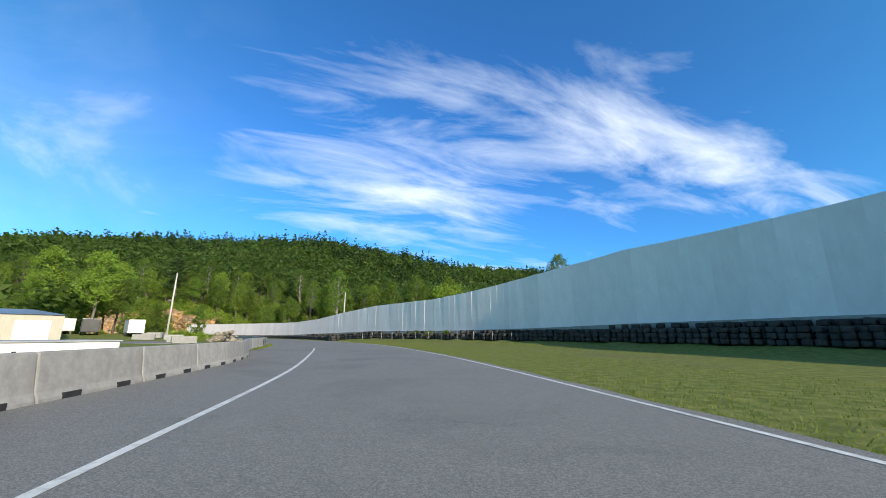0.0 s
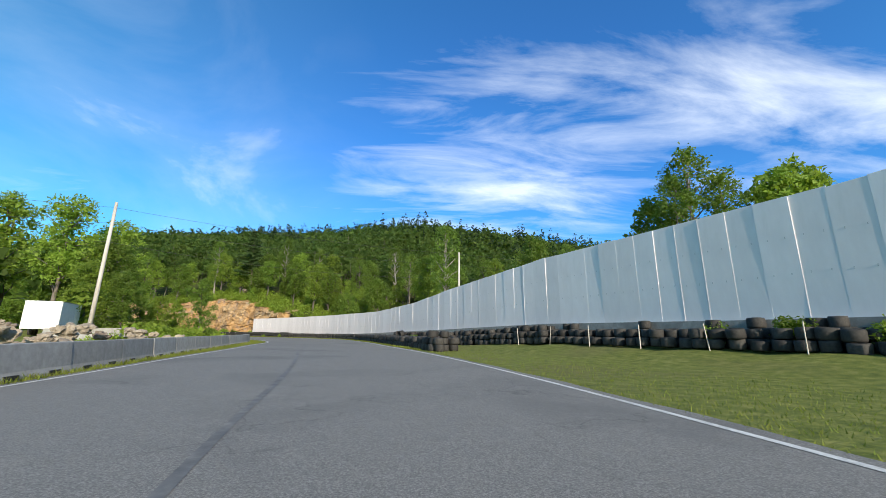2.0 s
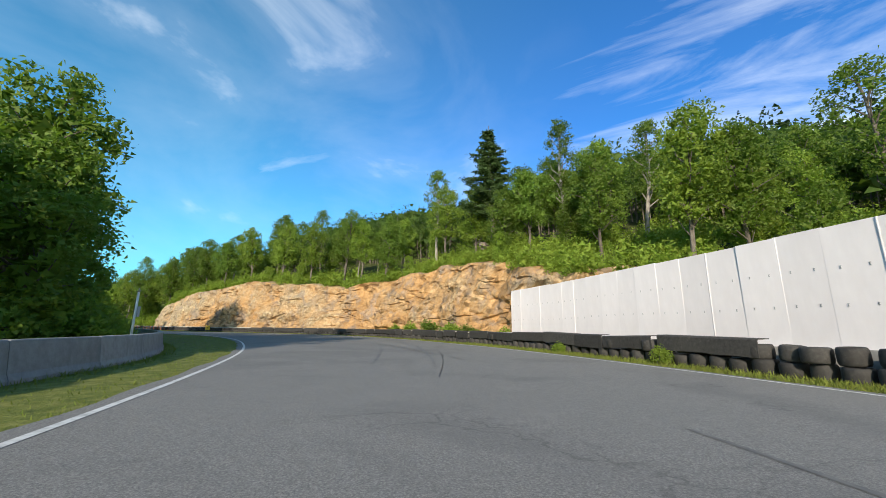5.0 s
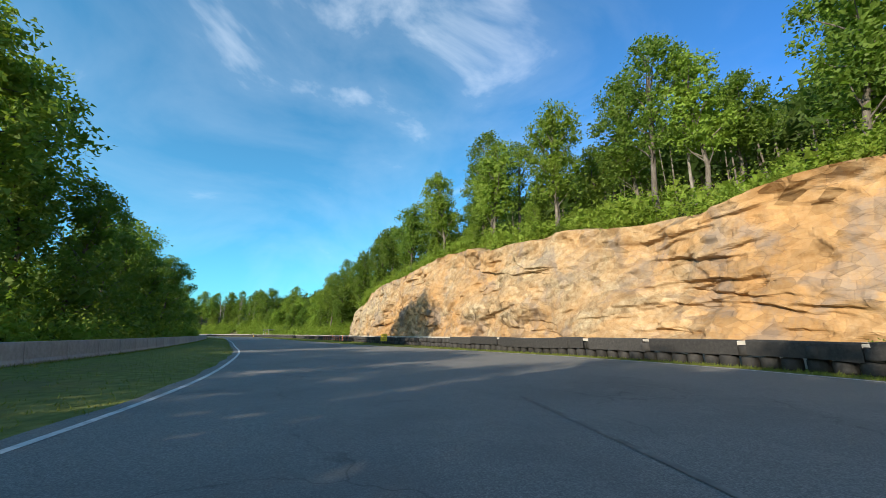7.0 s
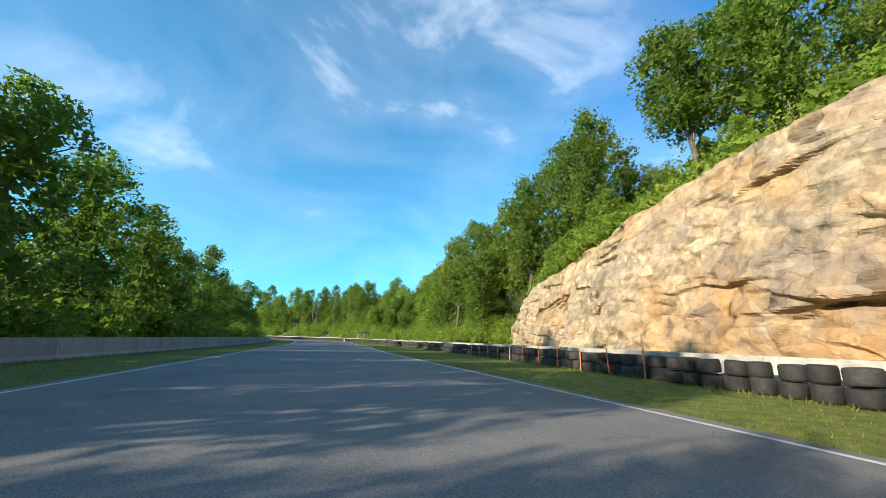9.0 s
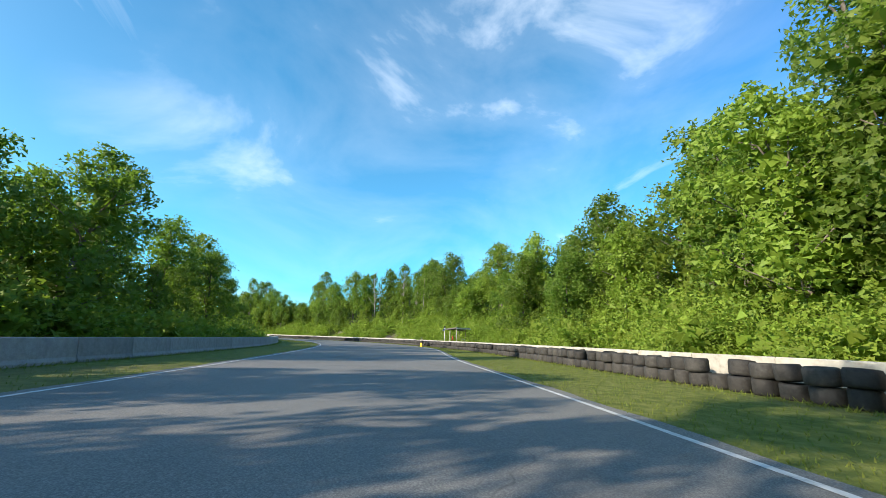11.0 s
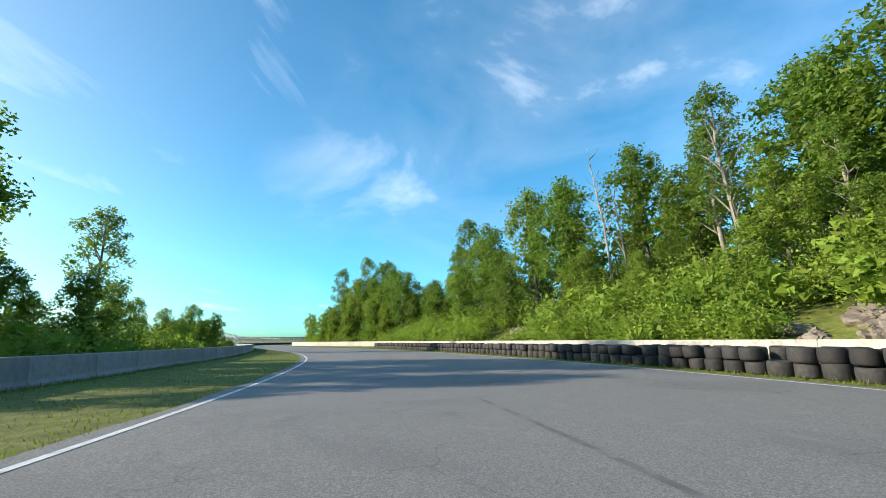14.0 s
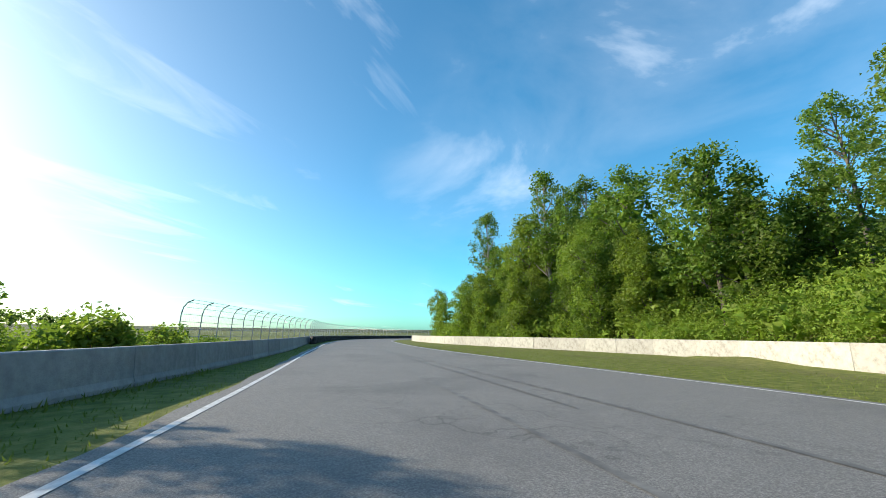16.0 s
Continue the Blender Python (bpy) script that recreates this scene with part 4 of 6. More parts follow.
# ---- rock face ----
def broken(length, height, wide, tall, swing, seed, cell=0.07, tilt=1.0):
    """Depths of a surface of flat three-cornered faces, on an even grid over the face of the rock; a low tilt breaks it into steps."""
    r = np.random.RandomState(seed)
    nx, ny = int(length / wide) + 3, int(height / tall) + 3
    gx, gy = np.meshgrid(np.arange(nx) - 1.0, np.arange(ny) - 1.0)
    gx = (gx + 0.5 * (gy % 2) + r.uniform(-0.42, 0.42, gx.shape)) * wide
    gy = (gy + r.uniform(-0.42, 0.42, gy.shape)) * tall
    pts = np.stack([gx.ravel(), gy.ravel()], 1)
    deep = r.normal(size=len(pts)) * swing
    tris = geometry.delaunay_2d_cdt([Vector(q) for q in pts], [], [], 0, 0.001)[2]
    w, k = int(length / cell) + 2, int(height / cell) + 2
    out = np.zeros((k, w))
    for tri in tris:
        a, b, c = pts[list(tri)]
        x0, x1 = max(0, int(min(a[0], b[0], c[0]) / cell)), min(w - 1, int(max(a[0], b[0], c[0]) / cell) + 1)
        y0, y1 = max(0, int(min(a[1], b[1], c[1]) / cell)), min(k - 1, int(max(a[1], b[1], c[1]) / cell) + 1)
        area = (b[0] - a[0]) * (c[1] - a[1]) - (b[1] - a[1]) * (c[0] - a[0])
        if x1 < x0 or y1 < y0 or abs(area) < 1e-9:
            continue
        qx, qy = np.meshgrid(np.arange(x0, x1 + 1) * cell, np.arange(y0, y1 + 1) * cell)
        m1 = ((qx - a[0]) * (c[1] - a[1]) - (qy - a[1]) * (c[0] - a[0])) / area
        m2 = ((b[0] - a[0]) * (qy - a[1]) - (b[1] - a[1]) * (qx - a[0])) / area
        inside = (m1 >= -1e-6) & (m2 >= -1e-6) & (m1 + m2 <= 1 + 1e-6)
        da, db, dc = deep[list(tri)]
        mean = (da + db + dc) / 3
        out[y0:y1 + 1, x0:x1 + 1][inside] = (mean + tilt * (da + m1 * (db - da) + m2 * (dc - da) - mean))[inside]
    # broken edges are worn over a hand's width
    for axis in (0, 1) if tilt < 1 else ():
        out = (np.roll(out, 1, axis) + 2 * out + np.roll(out, -1, axis)) / 4
    return out


def cliff():
    """Blasted rock: flat slabs, blocks and chips broken along dipping joints."""
    us = np.arange(5.96, 10.57, 0.0049)
    rows = 112
    p0 = spot(us, cliff_line(us))
    side = np.stack([np.interp(us, STATIONS, SIDE[:, k]) for k in (0, 1)], 1)
    run = np.concatenate([[0], np.cumsum(np.linalg.norm(np.diff(p0, axis=0), axis=1))])
    n = len(us)
    q = np.minimum(np.arange(rows + 5), rows) / rows
    z = q[:, None] * cliff_top(us)[None]
    s = np.broadcast_to(run, z.shape)
    # joints dip along the face
    a, b = s + 0.35 * z, z + 0.12 * (run[-1] - s) * 0.3
    length, height, cell = float(a.max()) + 1, float(b.max()) + 1, 0.07
    proud = 0.0
    for wide, tall, swing, seed, tilt in ((6.5, 3.2, 0.5, 3, 1.0), (3.4, 1.7, 0.27, 8, 0.5), (1.5, 0.7, 0.2, 12, 0.4), (0.6, 0.34, 0.1, 15, 0.45)):
        field = broken(length, height, wide, tall, swing, seed, cell, tilt)
        fx, fy = a / cell, b / cell
        ix, iy = fx.astype(int), fy.astype(int)
        wx, wy = fx - ix, fy - iy
        proud = proud + (field[iy, ix] * (1 - wx) + field[iy, ix + 1] * wx) * (1 - wy) + (field[iy + 1, ix] * (1 - wx) + field[iy + 1, ix + 1] * wx) * wy
    # ledges: below each broken joint the face falls back a little
    nr = np.random.RandomState(31)
    for i in range(230):
        long, mid, rise = 0.5 + 3.6 * nr.random_sample() ** 2.5, nr.uniform(0, run[-1]), nr.normal() * 0.13
        deep, tall = nr.uniform(0.08, 0.18) + 0.07 * long, nr.uniform(0.25, 0.5) + 0.15 * long
        at = nr.uniform(0.12, 0.93) * float(np.interp(mid, run, cliff_top(us)))
        jag = np.array([0.26 * noise.noise((k * 0.6, i * 3.7, 1.0)) + 0.07 * noise.noise((k * 2.2, i * 1.7, 4.0)) for k in run])
        below = at + rise * (run - mid) + jag - z
        fade = np.clip(1.3 - 1.3 * np.abs(run - mid) / long, 0, 1)
        proud = proud - deep * fade * np.clip(1 + below / 0.14, 0, 1) * np.exp(-np.clip(below, 0, 9) / tall)
    j = np.arange(rows + 5)[:, None]
    out = (0.9 * q + 0.5 * q * q)[:, None] - proud + np.clip(j - rows, 0, None) * 1.3
    rim = np.array([noise.noise((k * 0.22, 2.0, 7.0)) for k in run])
    # the face turns a corner behind the end of the panel wall
    out = out + np.clip(7.0 - 1.0 * np.arange(n), 0, None)[None]
    v = np.empty((*z.shape, 3))
    v[..., :2] = p0[None] + side[None] * out[..., None]
    # what stands proud hangs a little over what is below it
    sag = 0.15 * np.clip(proud, -1.2, 1.2) * np.minimum(1, np.minimum(j / 8, np.clip(rows - j, 0, None) / 8))
    v[..., 2] = z - sag + 0.66 * rim[None] * q[:, None] + np.where(j > rows, 0.25 * (j - rows), 0) - np.where(j == 0, 0.15, 0)
    i = np.arange(rows + 4)[:, None] * n + np.arange(n - 1)[None]
    f = np.stack([i, i + 1, i + 1 + n, i + n], -1).reshape(-1, 4)
    ob = link("rock_face", mesh_of("rock_face", v.reshape(-1, 3), f, ROCK))
    tagged(ob, "blasted orange and grey granite rock face", "cliff", kind="structure")


cliff()


# ---- trees ----
def leaf_cards(centres, sizes, seed, flat=0.0, aspect=0.5):
    """Small pointed leaf sprays at the centres."""
    r = np.random.RandomState(seed)
    n = len(centres)
    d = r.normal(size=(n, 3))
    d[:, 2] *= 1 - flat
    d /= np.linalg.norm(d, axis=1)[:, None] + 1e-9
    e = np.cross(d, r.normal(size=(n, 3)))
    e /= np.linalg.norm(e, axis=1)[:, None] + 1e-9
    nrm = np.cross(d, e)
    s = np.asarray(sizes)[:, None]
    s = s * 0.8
    tip = centres + d * s * 0.7 + nrm * s * 0.2
    v = np.stack([centres - d * s, tip + e * s * aspect * 1.25, tip - e * s * aspect * 1.25], 1).reshape(-1, 3)
    f = np.arange(n * 3).reshape(-1, 3)
    return v, f


def leaf_cores(centres, radii, seed, squash=0.9, most=0.4):
    """The close inner sprays that fill each clump of leaves."""
    r = np.random.RandomState(seed + 900)
    c, q = np.asarray(centres, float), np.asarray(radii, float)
    size = np.minimum(most, 0.6 * q)
    count = np.maximum(6, (5 * (q / size) ** 2).astype(int))
    c, q, size = np.repeat(c, count, axis=0), np.repeat(q, count), np.repeat(size, count)
    d = r.normal(size=(len(c), 3))
    d /= np.linalg.norm(d, axis=1)[:, None]
    return leaf_cards(c + d * (q * r.uniform(0.2, 0.85, len(c)))[:, None] * [1, 1, squash], size * r.uniform(0.7, 1.3, len(c)), seed + 1, 0.3, 0.6)


def joined(*meshes):
    v, f, n = [], [], 0
    for a, b in meshes:
        v.append(a)
        f.append(b + n)
        n += len(a)
    return np.concatenate(v), np.concatenate(f)


def limb(rings, path, radii, sides=6):
    """Adds a bent tapering tube to (verts, faces)."""
    v, f = rings
    base = len(v)
    path = [Vector(p) for p in path]
    for k, (p, r) in enumerate(zip(path, radii)):
        d = (path[min(k + 1, len(path) - 1)] - path[max(k - 1, 0)]).normalized()
        a = d.cross(Vector((0.3, 1, 0.1))).normalized()
        b = d.cross(a)
        v += [tuple(p + (a * math.cos(q) + b * math.sin(q)) * r) for q in (2 * math.pi * i / sides for i in range(sides))]
    for k in range(len(path) - 1):
        for i in range(sides):
            j = (i + 1) % sides
            f.append((base + k * sides + i, base + k * sides + j, base + (k + 1) * sides + j, base + (k + 1) * sides + i))


def broadleaf(seed, height=13.0, crown=3.4, bare=0.35, cards=3900, card=0.21, lean=0.0, slim=1.0, gaps=0.0):
    """Meshes of a trunk with limbs and of an uneven crown of many clumps; gaps opens the crown to the sky."""
    r = random.Random(seed)
    rings = ([], [])
    bend = [Vector((0, 0, -0.5))]
    for k in range(1, 8):
        bend.append(Vector((bend[-1].x + r.uniform(-0.25, 0.25) + lean * 0.3, bend[-1].y + r.uniform(-0.25, 0.25), height * 0.93 * k / 7)))
    limb(rings, bend, [0.2 * (1 - 0.125 * k) * height / 12 for k in range(8)], 7)

    def stem(q):
        i = min(6, int(q * 7))
        return bend[i].lerp(bend[i + 1], q * 7 - i)

    def reach(q, a):
        swell = math.sin(math.pi * (0.14 + 0.78 * q ** 0.85)) ** 0.8
        return crown * slim * swell * (1 + 0.28 * noise.noise((math.cos(a) * 1.3 + seed, math.sin(a) * 1.3, q * 3.0)))

    tips = []
    count = int(20 + height * 1.1)
    for k in range(count):
        q = min(0.97, max(0.0, (k + r.uniform(0, 1)) / count))
        base = stem(bare + (1 - bare) * q)
        a = k * 2.4 + r.uniform(-0.6, 0.6)
        far = reach(q, a) * r.uniform(0.5, 0.95)
        tip = base + Vector((math.cos(a) * far, math.sin(a) * far, far * r.uniform(-0.1, 0.35)))
        tips.append((tip, crown * r.uniform(0.2, 0.37)))
        if k % 2 == 0:
            low = stem(max(0.1, bare + (1 - bare) * q - 0.12))
            kink = low.lerp(tip, 0.5) + Vector((r.uniform(-0.3, 0.3), r.uniform(-0.3, 0.3), r.uniform(-0.2, 0.3)))
            limb(rings, [low, kink, tip], [0.06 * height / 12, 0.04 * height / 12, 0.015], 4)
    tips += [(bend[-1], crown * 0.3), (bend[-1] + Vector((r.uniform(-0.6, 0.6), r.uniform(-0.6, 0.6), crown * 0.22)), crown * 0.2)]
    heart = [(stem(bare + (1 - bare) * q), reach(q, 0) * 0.62) for q in (0.12, 0.3, 0.48, 0.66, 0.83)] if not gaps else []
    nr = np.random.RandomState(seed)
    weight = np.array([q for _, q in tips]) ** 2
    pick = nr.choice(len(tips), cards, p=weight / weight.sum())
    c = np.array([t for t, _ in tips])[pick]
    rad = np.array([q for _, q in tips])[pick]
    d = nr.normal(size=(cards, 3))
    d += 0.45 * (c - [0, 0, height * 0.6]) / (np.linalg.norm(c - [0, 0, height * 0.6], axis=1)[:, None] + 0.1)
    d /= np.linalg.norm(d, axis=1)[:, None]
    out = 0.55 + 0.6 * nr.uniform(0, 1, cards) ** 0.8 + np.where(nr.uniform(0, 1, cards) < 0.1, 0.35, 0)
    c = c + d * (rad * out)[:, None] * [1.0, 1.0, 0.9]
    cores = leaf_cores([t for t, _ in tips + heart], [(0.62 - 0.2 * gaps) * q for _, q in tips] + [q for _, q in heart], seed, 0.88)
    v, f = joined(leaf_cards(c, nr.uniform(0.55, 1.25, cards) * card, seed, 0.35), cores)
    return rings, v, f


def pine(seed, height=20.0, cards=6500):
    r = random.Random(seed)
    rings = ([], [])
    limb(rings, [(0, 0, -0.5), (0.05, 0, height * 0.5), (0, 0.05, height)], [0.3, 0.18, 0.03], 8)
    nr = np.random.RandomState(seed)
    out = []
    z = height * 0.16
    while z < height * 0.97:
        reach = (height - z) * 0.36 * r.uniform(0.7, 1.1) + 0.3
        n = r.randint(5, 7)
        for k in range(n):
            a = 2 * math.pi * k / n + r.uniform(-0.3, 0.3)
            far = reach * r.uniform(0.65, 1.15)
            tip = Vector((math.cos(a) * far, math.sin(a) * far, z + far * r.uniform(-0.05, 0.3)))
            limb(rings, [(0, 0, z), tip], [0.05, 0.012], 4)
            m = max(6, int(cards * far / (height * 7)))
            q = nr.uniform(0.25, 1.05, m)
            p = np.array((0, 0, z)) + (np.array(tip) - (0, 0, z)) * q[:, None]
            out.append(p + nr.normal(size=(m, 3)) * [0.3, 0.3, 0.12] * (0.35 + far * 0.2))
        z += r.uniform(0.55, 0.95) * height / 20
    c = np.concatenate(out)
    v, f = leaf_cards(c, nr.uniform(0.2, 0.42, len(c)), seed, 0.75, 0.25)
    return rings, v, f


def bare_tree(seed, height=13.0):
    r = random.Random(seed)
    rings = ([], [])
    bend = [Vector((0, 0, -0.5))]
    for k in range(1, 7):
        bend.append(Vector((bend[-1].x + r.uniform(-0.3, 0.3), bend[-1].y + r.uniform(-0.3, 0.3), height * k / 6)))
    limb(rings, bend, [0.14, 0.12, 0.1, 0.08, 0.06, 0.04, 0.012], 7)
    for k in range(13):
        q = 0.4 + 0.57 * k / 13
        i = min(5, int(q * 6))
        base = bend[i].lerp(bend[i + 1], q * 6 - i)
        a, far = k * 2.4, r.uniform(0.7, 2.3) * (1.3 - q)  # short upswept boughs
        mid = base + Vector((math.cos(a) * far * 0.6, math.sin(a) * far * 0.6, far * 0.5))
        tip = mid + Vector((math.cos(a + 0.5) * far * 0.6, math.sin(a + 0.5) * far * 0.6, far * 0.9))
        limb(rings, [base, mid, tip], [0.05, 0.035, 0.008], 5)
    return rings


def shrub(seed, height=2.2, spread=1.5, cards=1000, card=0.15):
    nr = np.random.RandomState(seed)
    lobes = [(nr.uniform(-1, 1) * spread * 0.6, nr.uniform(-1, 1) * spread * 0.6, height * nr.uniform(0.3, 0.8), spread * nr.uniform(0.35, 0.6)) for _ in range(7)]
    pick = nr.randint(0, len(lobes), cards)
    lo = np.array(lobes)[pick]
    d = nr.normal(size=(cards, 3))
    d /= np.linalg.norm(d, axis=1)[:, None]
    c = lo[:, :3] + d * (lo[:, 3] * nr.uniform(0.2, 1, cards) ** 0.5)[:, None]
    c[:, 2] = np.clip(c[:, 2], 0.05, None)
    v, f = joined(leaf_cards(c, nr.uniform(0.6, 1.3, cards) * card, seed, 0.3), leaf_cores([q[:3] for q in lobes], [0.6 * q[3] for q in lobes], seed))
    rings = ([], [])
    for k in range(4):
        a = k * 1.6
        limb(rings, [(0, 0, -0.1), (math.cos(a) * spread * 0.35, math.sin(a) * spread * 0.35, height * 0.6)], [0.035, 0.012], 4)
    return rings, v, f


def plant_kind(made, crown_mat, bark_mat, trunk_name="trunk"):
    rings, v, f = made
    return (mesh_of(trunk_name, rings[0], rings[1], bark_mat, smooth=True), mesh_of("crown", v, f, crown_mat))


OAKS = [plant_kind(broadleaf(11 + s, 13 + s % 3, 3.2 + 0.3 * (s % 2), 0.28 + 0.05 * (s % 4), 4200, 0.2), (LEAF, LEAF, LIGHT_LEAF)[s % 3], BARK) for s in range(6)]
TALLS = [plant_kind(broadleaf(41 + s, 17 + s, 2.8, 0.42, 3900, 0.2, gaps=0.6), LEAF, (BARK, BARK, BARK, PALE_BARK)[s]) for s in range(4)]
SAPLINGS = [plant_kind(broadleaf(71 + s, 7.0, 1.7, 0.1, 2800, 0.16), LIGHT_LEAF, BARK) for s in range(4)]
EDGES = [plant_kind(broadleaf(151 + s, 9.0 + 0.8 * (s % 3), 2.6, 0.06, 4900, 0.16), (LEAF, LIGHT_LEAF)[s % 2], BARK) for s in range(6)]
PINES = [plant_kind(pine(91 + s, 15.0 + 1.5 * s), NEEDLE, BARK) for s in range(3)]
SHRUBS = [plant_kind(shrub(101 + s), (LIGHT_LEAF, LEAF)[s % 2], BARK, "stems") for s in range(4)]
BARES = [mesh_of("trunk", *bare_tree(121 + s), PALE_BARK, smooth=True) for s in range(3)]

LABELS = {"pale": "tall forest tree with a pale forked trunk", "edge": "dense leafy tree branching low at the edge of the wood", "shade_edge": "dense tree branching low at the wood's edge, darker leaves for its shade", "oak": "broad-leaved green tree in full summer leaf", "tall": "tall thin forest tree with a high open crown", "sapling": "young bright green tree growing at the wood's edge",
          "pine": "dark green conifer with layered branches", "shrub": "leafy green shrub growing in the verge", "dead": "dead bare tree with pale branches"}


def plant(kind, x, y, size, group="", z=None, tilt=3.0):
    # shade_edge: only the darker-leaved edge crowns, shade put into the leaf colour
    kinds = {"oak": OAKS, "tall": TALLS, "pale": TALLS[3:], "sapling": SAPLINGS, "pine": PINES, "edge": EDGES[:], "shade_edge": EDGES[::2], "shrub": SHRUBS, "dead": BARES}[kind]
    me = rng.choice(kinds)
    z = float(stand_height([x], [y])[0]) if z is None else z
    m = Matrix.Translation((x, y, z - 0.15)) @ Matrix.Rotation(rng.uniform(0, 6.28), 4, "Z") @ Matrix.Rotation(radians(rng.uniform(-tilt, tilt)), 4, "X")
    m = m @ Matrix.Diagonal((size * rng.uniform(0.9, 1.1), size * rng.uniform(0.9, 1.1), size, 1))
    if kind == "dead":
        ob = link("bare_tree", me, m=m)
    else:
        ob = empty({"shrub": "shrub", "pine": "pine_tree"}.get(kind, "tree"), m)
        link(me[0].name.split(".")[0], me[0], ob)
        link("crown", me[1], ob)
    tagged(ob, LABELS[kind], "shrub" if kind == "shrub" else "tree", group)
    return ob


def belt(kinds, u0, u1, o0, o1, count, size, group, clear=1.6):
    """Scatters plants over a stretch of the plan, keeping them a little apart."""
    spots = []
    tries = 0
    while len(spots) < count and tries < count * 12:
        tries += 1
        u, q = rng.uniform(u0, u1), rng.random()
        lo = o0(u) if callable(o0) else o0
        hi = o1(u) if callable(o1) else o1
        if 14.16 < u < 14.6 and 0 < lo + (hi - lo) * q < 23:
            continue
        x, y = spot(u, lo + (hi - lo) * q)
        if all((x - a) ** 2 + (y - b) ** 2 > clear ** 2 for a, b in spots):
            spots.append((float(x), float(y)))
            s = rng.uniform(*size) if not callable(size) else size(u) * rng.uniform(0.8, 1.15)
            plant(rng.choice(kinds), float(x), float(y), s, group)


cl = lambda d: (lambda u: float(cliff_line(u)) + d)
rb = lambda d: (lambda u: float(right_barrier(u)) + d)
lb = lambda d: (lambda u: float(left_barrier(u)) - d)
# above the rock face
rng.seed(21)
belt(["oak", "tall", "oak", "edge", "edge", "oak"], 6.2, 10.5, cl(4.5), cl(16), 46, (0.72, 0.95), "trees above the rock face", 2.8)
belt(["tall", "edge", "oak"], 3.4, 6.3, lambda u: float(wall_line(u)) + 9, lambda u: float(wall_line(u)) + 40, 38, (0.7, 0.95), "trees behind the panel wall", 2.6)
for kind, x, y, z in (("tall", -4.4, 68.8, 12.6), ("tall", -5.6, 69.6, 10.4), ("tall", -2.6, 68.6, 10.8), ("sapling", -6.4, 70.6, 9.6), ("sapling", 0.6, 69.6, 10.6), ("sapling", 2.6, 70.6, 10.6), ("sapling", -1.0, 69.4, 10.0),
                      ("tall", 19.5, 60.0, 15.0), ("oak", -14.7, 104, 16.8), ("oak", -34.4, 112, 14.5)):
    plant(kind, x, y, (z - float(stand_height([x], [y])[0])) / {"tall": 18.5, "sapling": 7.0, "oak": 14.0}[kind], "trees behind the panel wall")
for u, size in ((2.33, 0.62), (2.42, 0.66), (2.52, 0.6), (2.2, 0.66), (3.3, 0.6)):
    plant("shrub", *[float(q) for q in spot(u, float(wall_line(u)) - 1.0)], size, "weeds along the panel wall")
plant("pine", *[float(q) for q in spot(6.7, 27.5)], 1.12, z=14.5)
for u, d, s in ((7.4, 3.6, 0.84), (7.75, 4.6, 0.9), (8.05, 4.0, 0.85), (8.4, 4.6, 0.9), (8.8, 4.4, 0.9), (9.2, 4.2, 0.95), (9.6, 4.6, 0.95)):
    plant("tall" if u == 7.75 else "oak", *[float(q) for q in spot(u, float(cliff_line(u)) + d)], s, "trees at the edge of the rock face")
belt(["sapling", "shrub", "sapling"], 6.3, 10.45, cl(2.6), cl(6), 46, (0.4, 0.7), "young trees along the top of the rock face", 1.4)
# right bank after the rock face
bank_size = lambda u: float(np.interp(u, [10.5, 11.5, 12.5, 13.5, 14.1, 14.5, 15.1, 15.4, 15.8, 16.8, 18.8], [1.15, 1.25, 1.22, 1.05, 0.75, 0.55, 0.62, 0.92, 0.95, 1.12, 1.05]))
belt(["edge"], 10.5, 18.8, lambda u: float(right_barrier(u)) + float(np.interp(u, [13.2, 13.9, 15.4, 16.2], [5.5, 9, 9, 5.5])), rb(14), 72, bank_size, "leafy trees low on the bank", 2.5)
belt(["oak", "oak", "tall"], 10.5, 18.8, rb(11), rb(22), 36, bank_size, "tall trees on the wooded bank", 3.0)
for u, o, s in ((15.06, 25.9, 1.35), (15.02, 27.2, 1.0), (14.3, 26, 1.0), (7.7, 24, 0.9), (18.3, 24, 0.8)):
    plant("dead", *[float(q) for q in spot(u, o)], s)
for u, o, s in ((10.75, 23, 1.25), (11.05, 24, 1.15), (11.4, 22, 1.1), (10.3, 24.5, 1.25), (10.55, 21.5, 1.2), (10.9, 19.5, 1.2), (11.25, 18.5, 1.15), (10.1, 22, 1.1), (15.05, 31, 1.2), (15.25, 26.5, 1.2), (15.45, 28, 1.25), (15.75, 26, 1.15), (17.3, 27, 1.25), (17.9, 24, 1.15), (16.85, 26, 1.15), (15.9, 29, 1.0), (13.9, 24.5, 1.0)):
    plant("oak", *[float(q) for q in spot(u, o)], s, "tall trees on the wooded bank")
for kind, u, o, high in (("pale", 14.74, 28.5, 22.5), ("pale", 14.8, 29.5, 20), ("oak", 14.55, 30, 21), ("oak", 14.4, 31, 22), ("oak", 14.25, 27, 20.5), ("oak", 14.62, 33.5, 22), ("oak", 14.15, 30, 22), ("oak", 14.9, 32, 19)):
    x, y = [float(q) for q in spot(u, o)]
    plant(kind, x, y, (high - float(stand_height([x], [y])[0])) / (20 if kind == "pale" else 14), "tall trees on the wooded bank")
belt(["edge"], 16.9, 19.0, rb(4.5), rb(9), 14, (0.75, 0.95), "leafy trees low on the bank", 2.2)
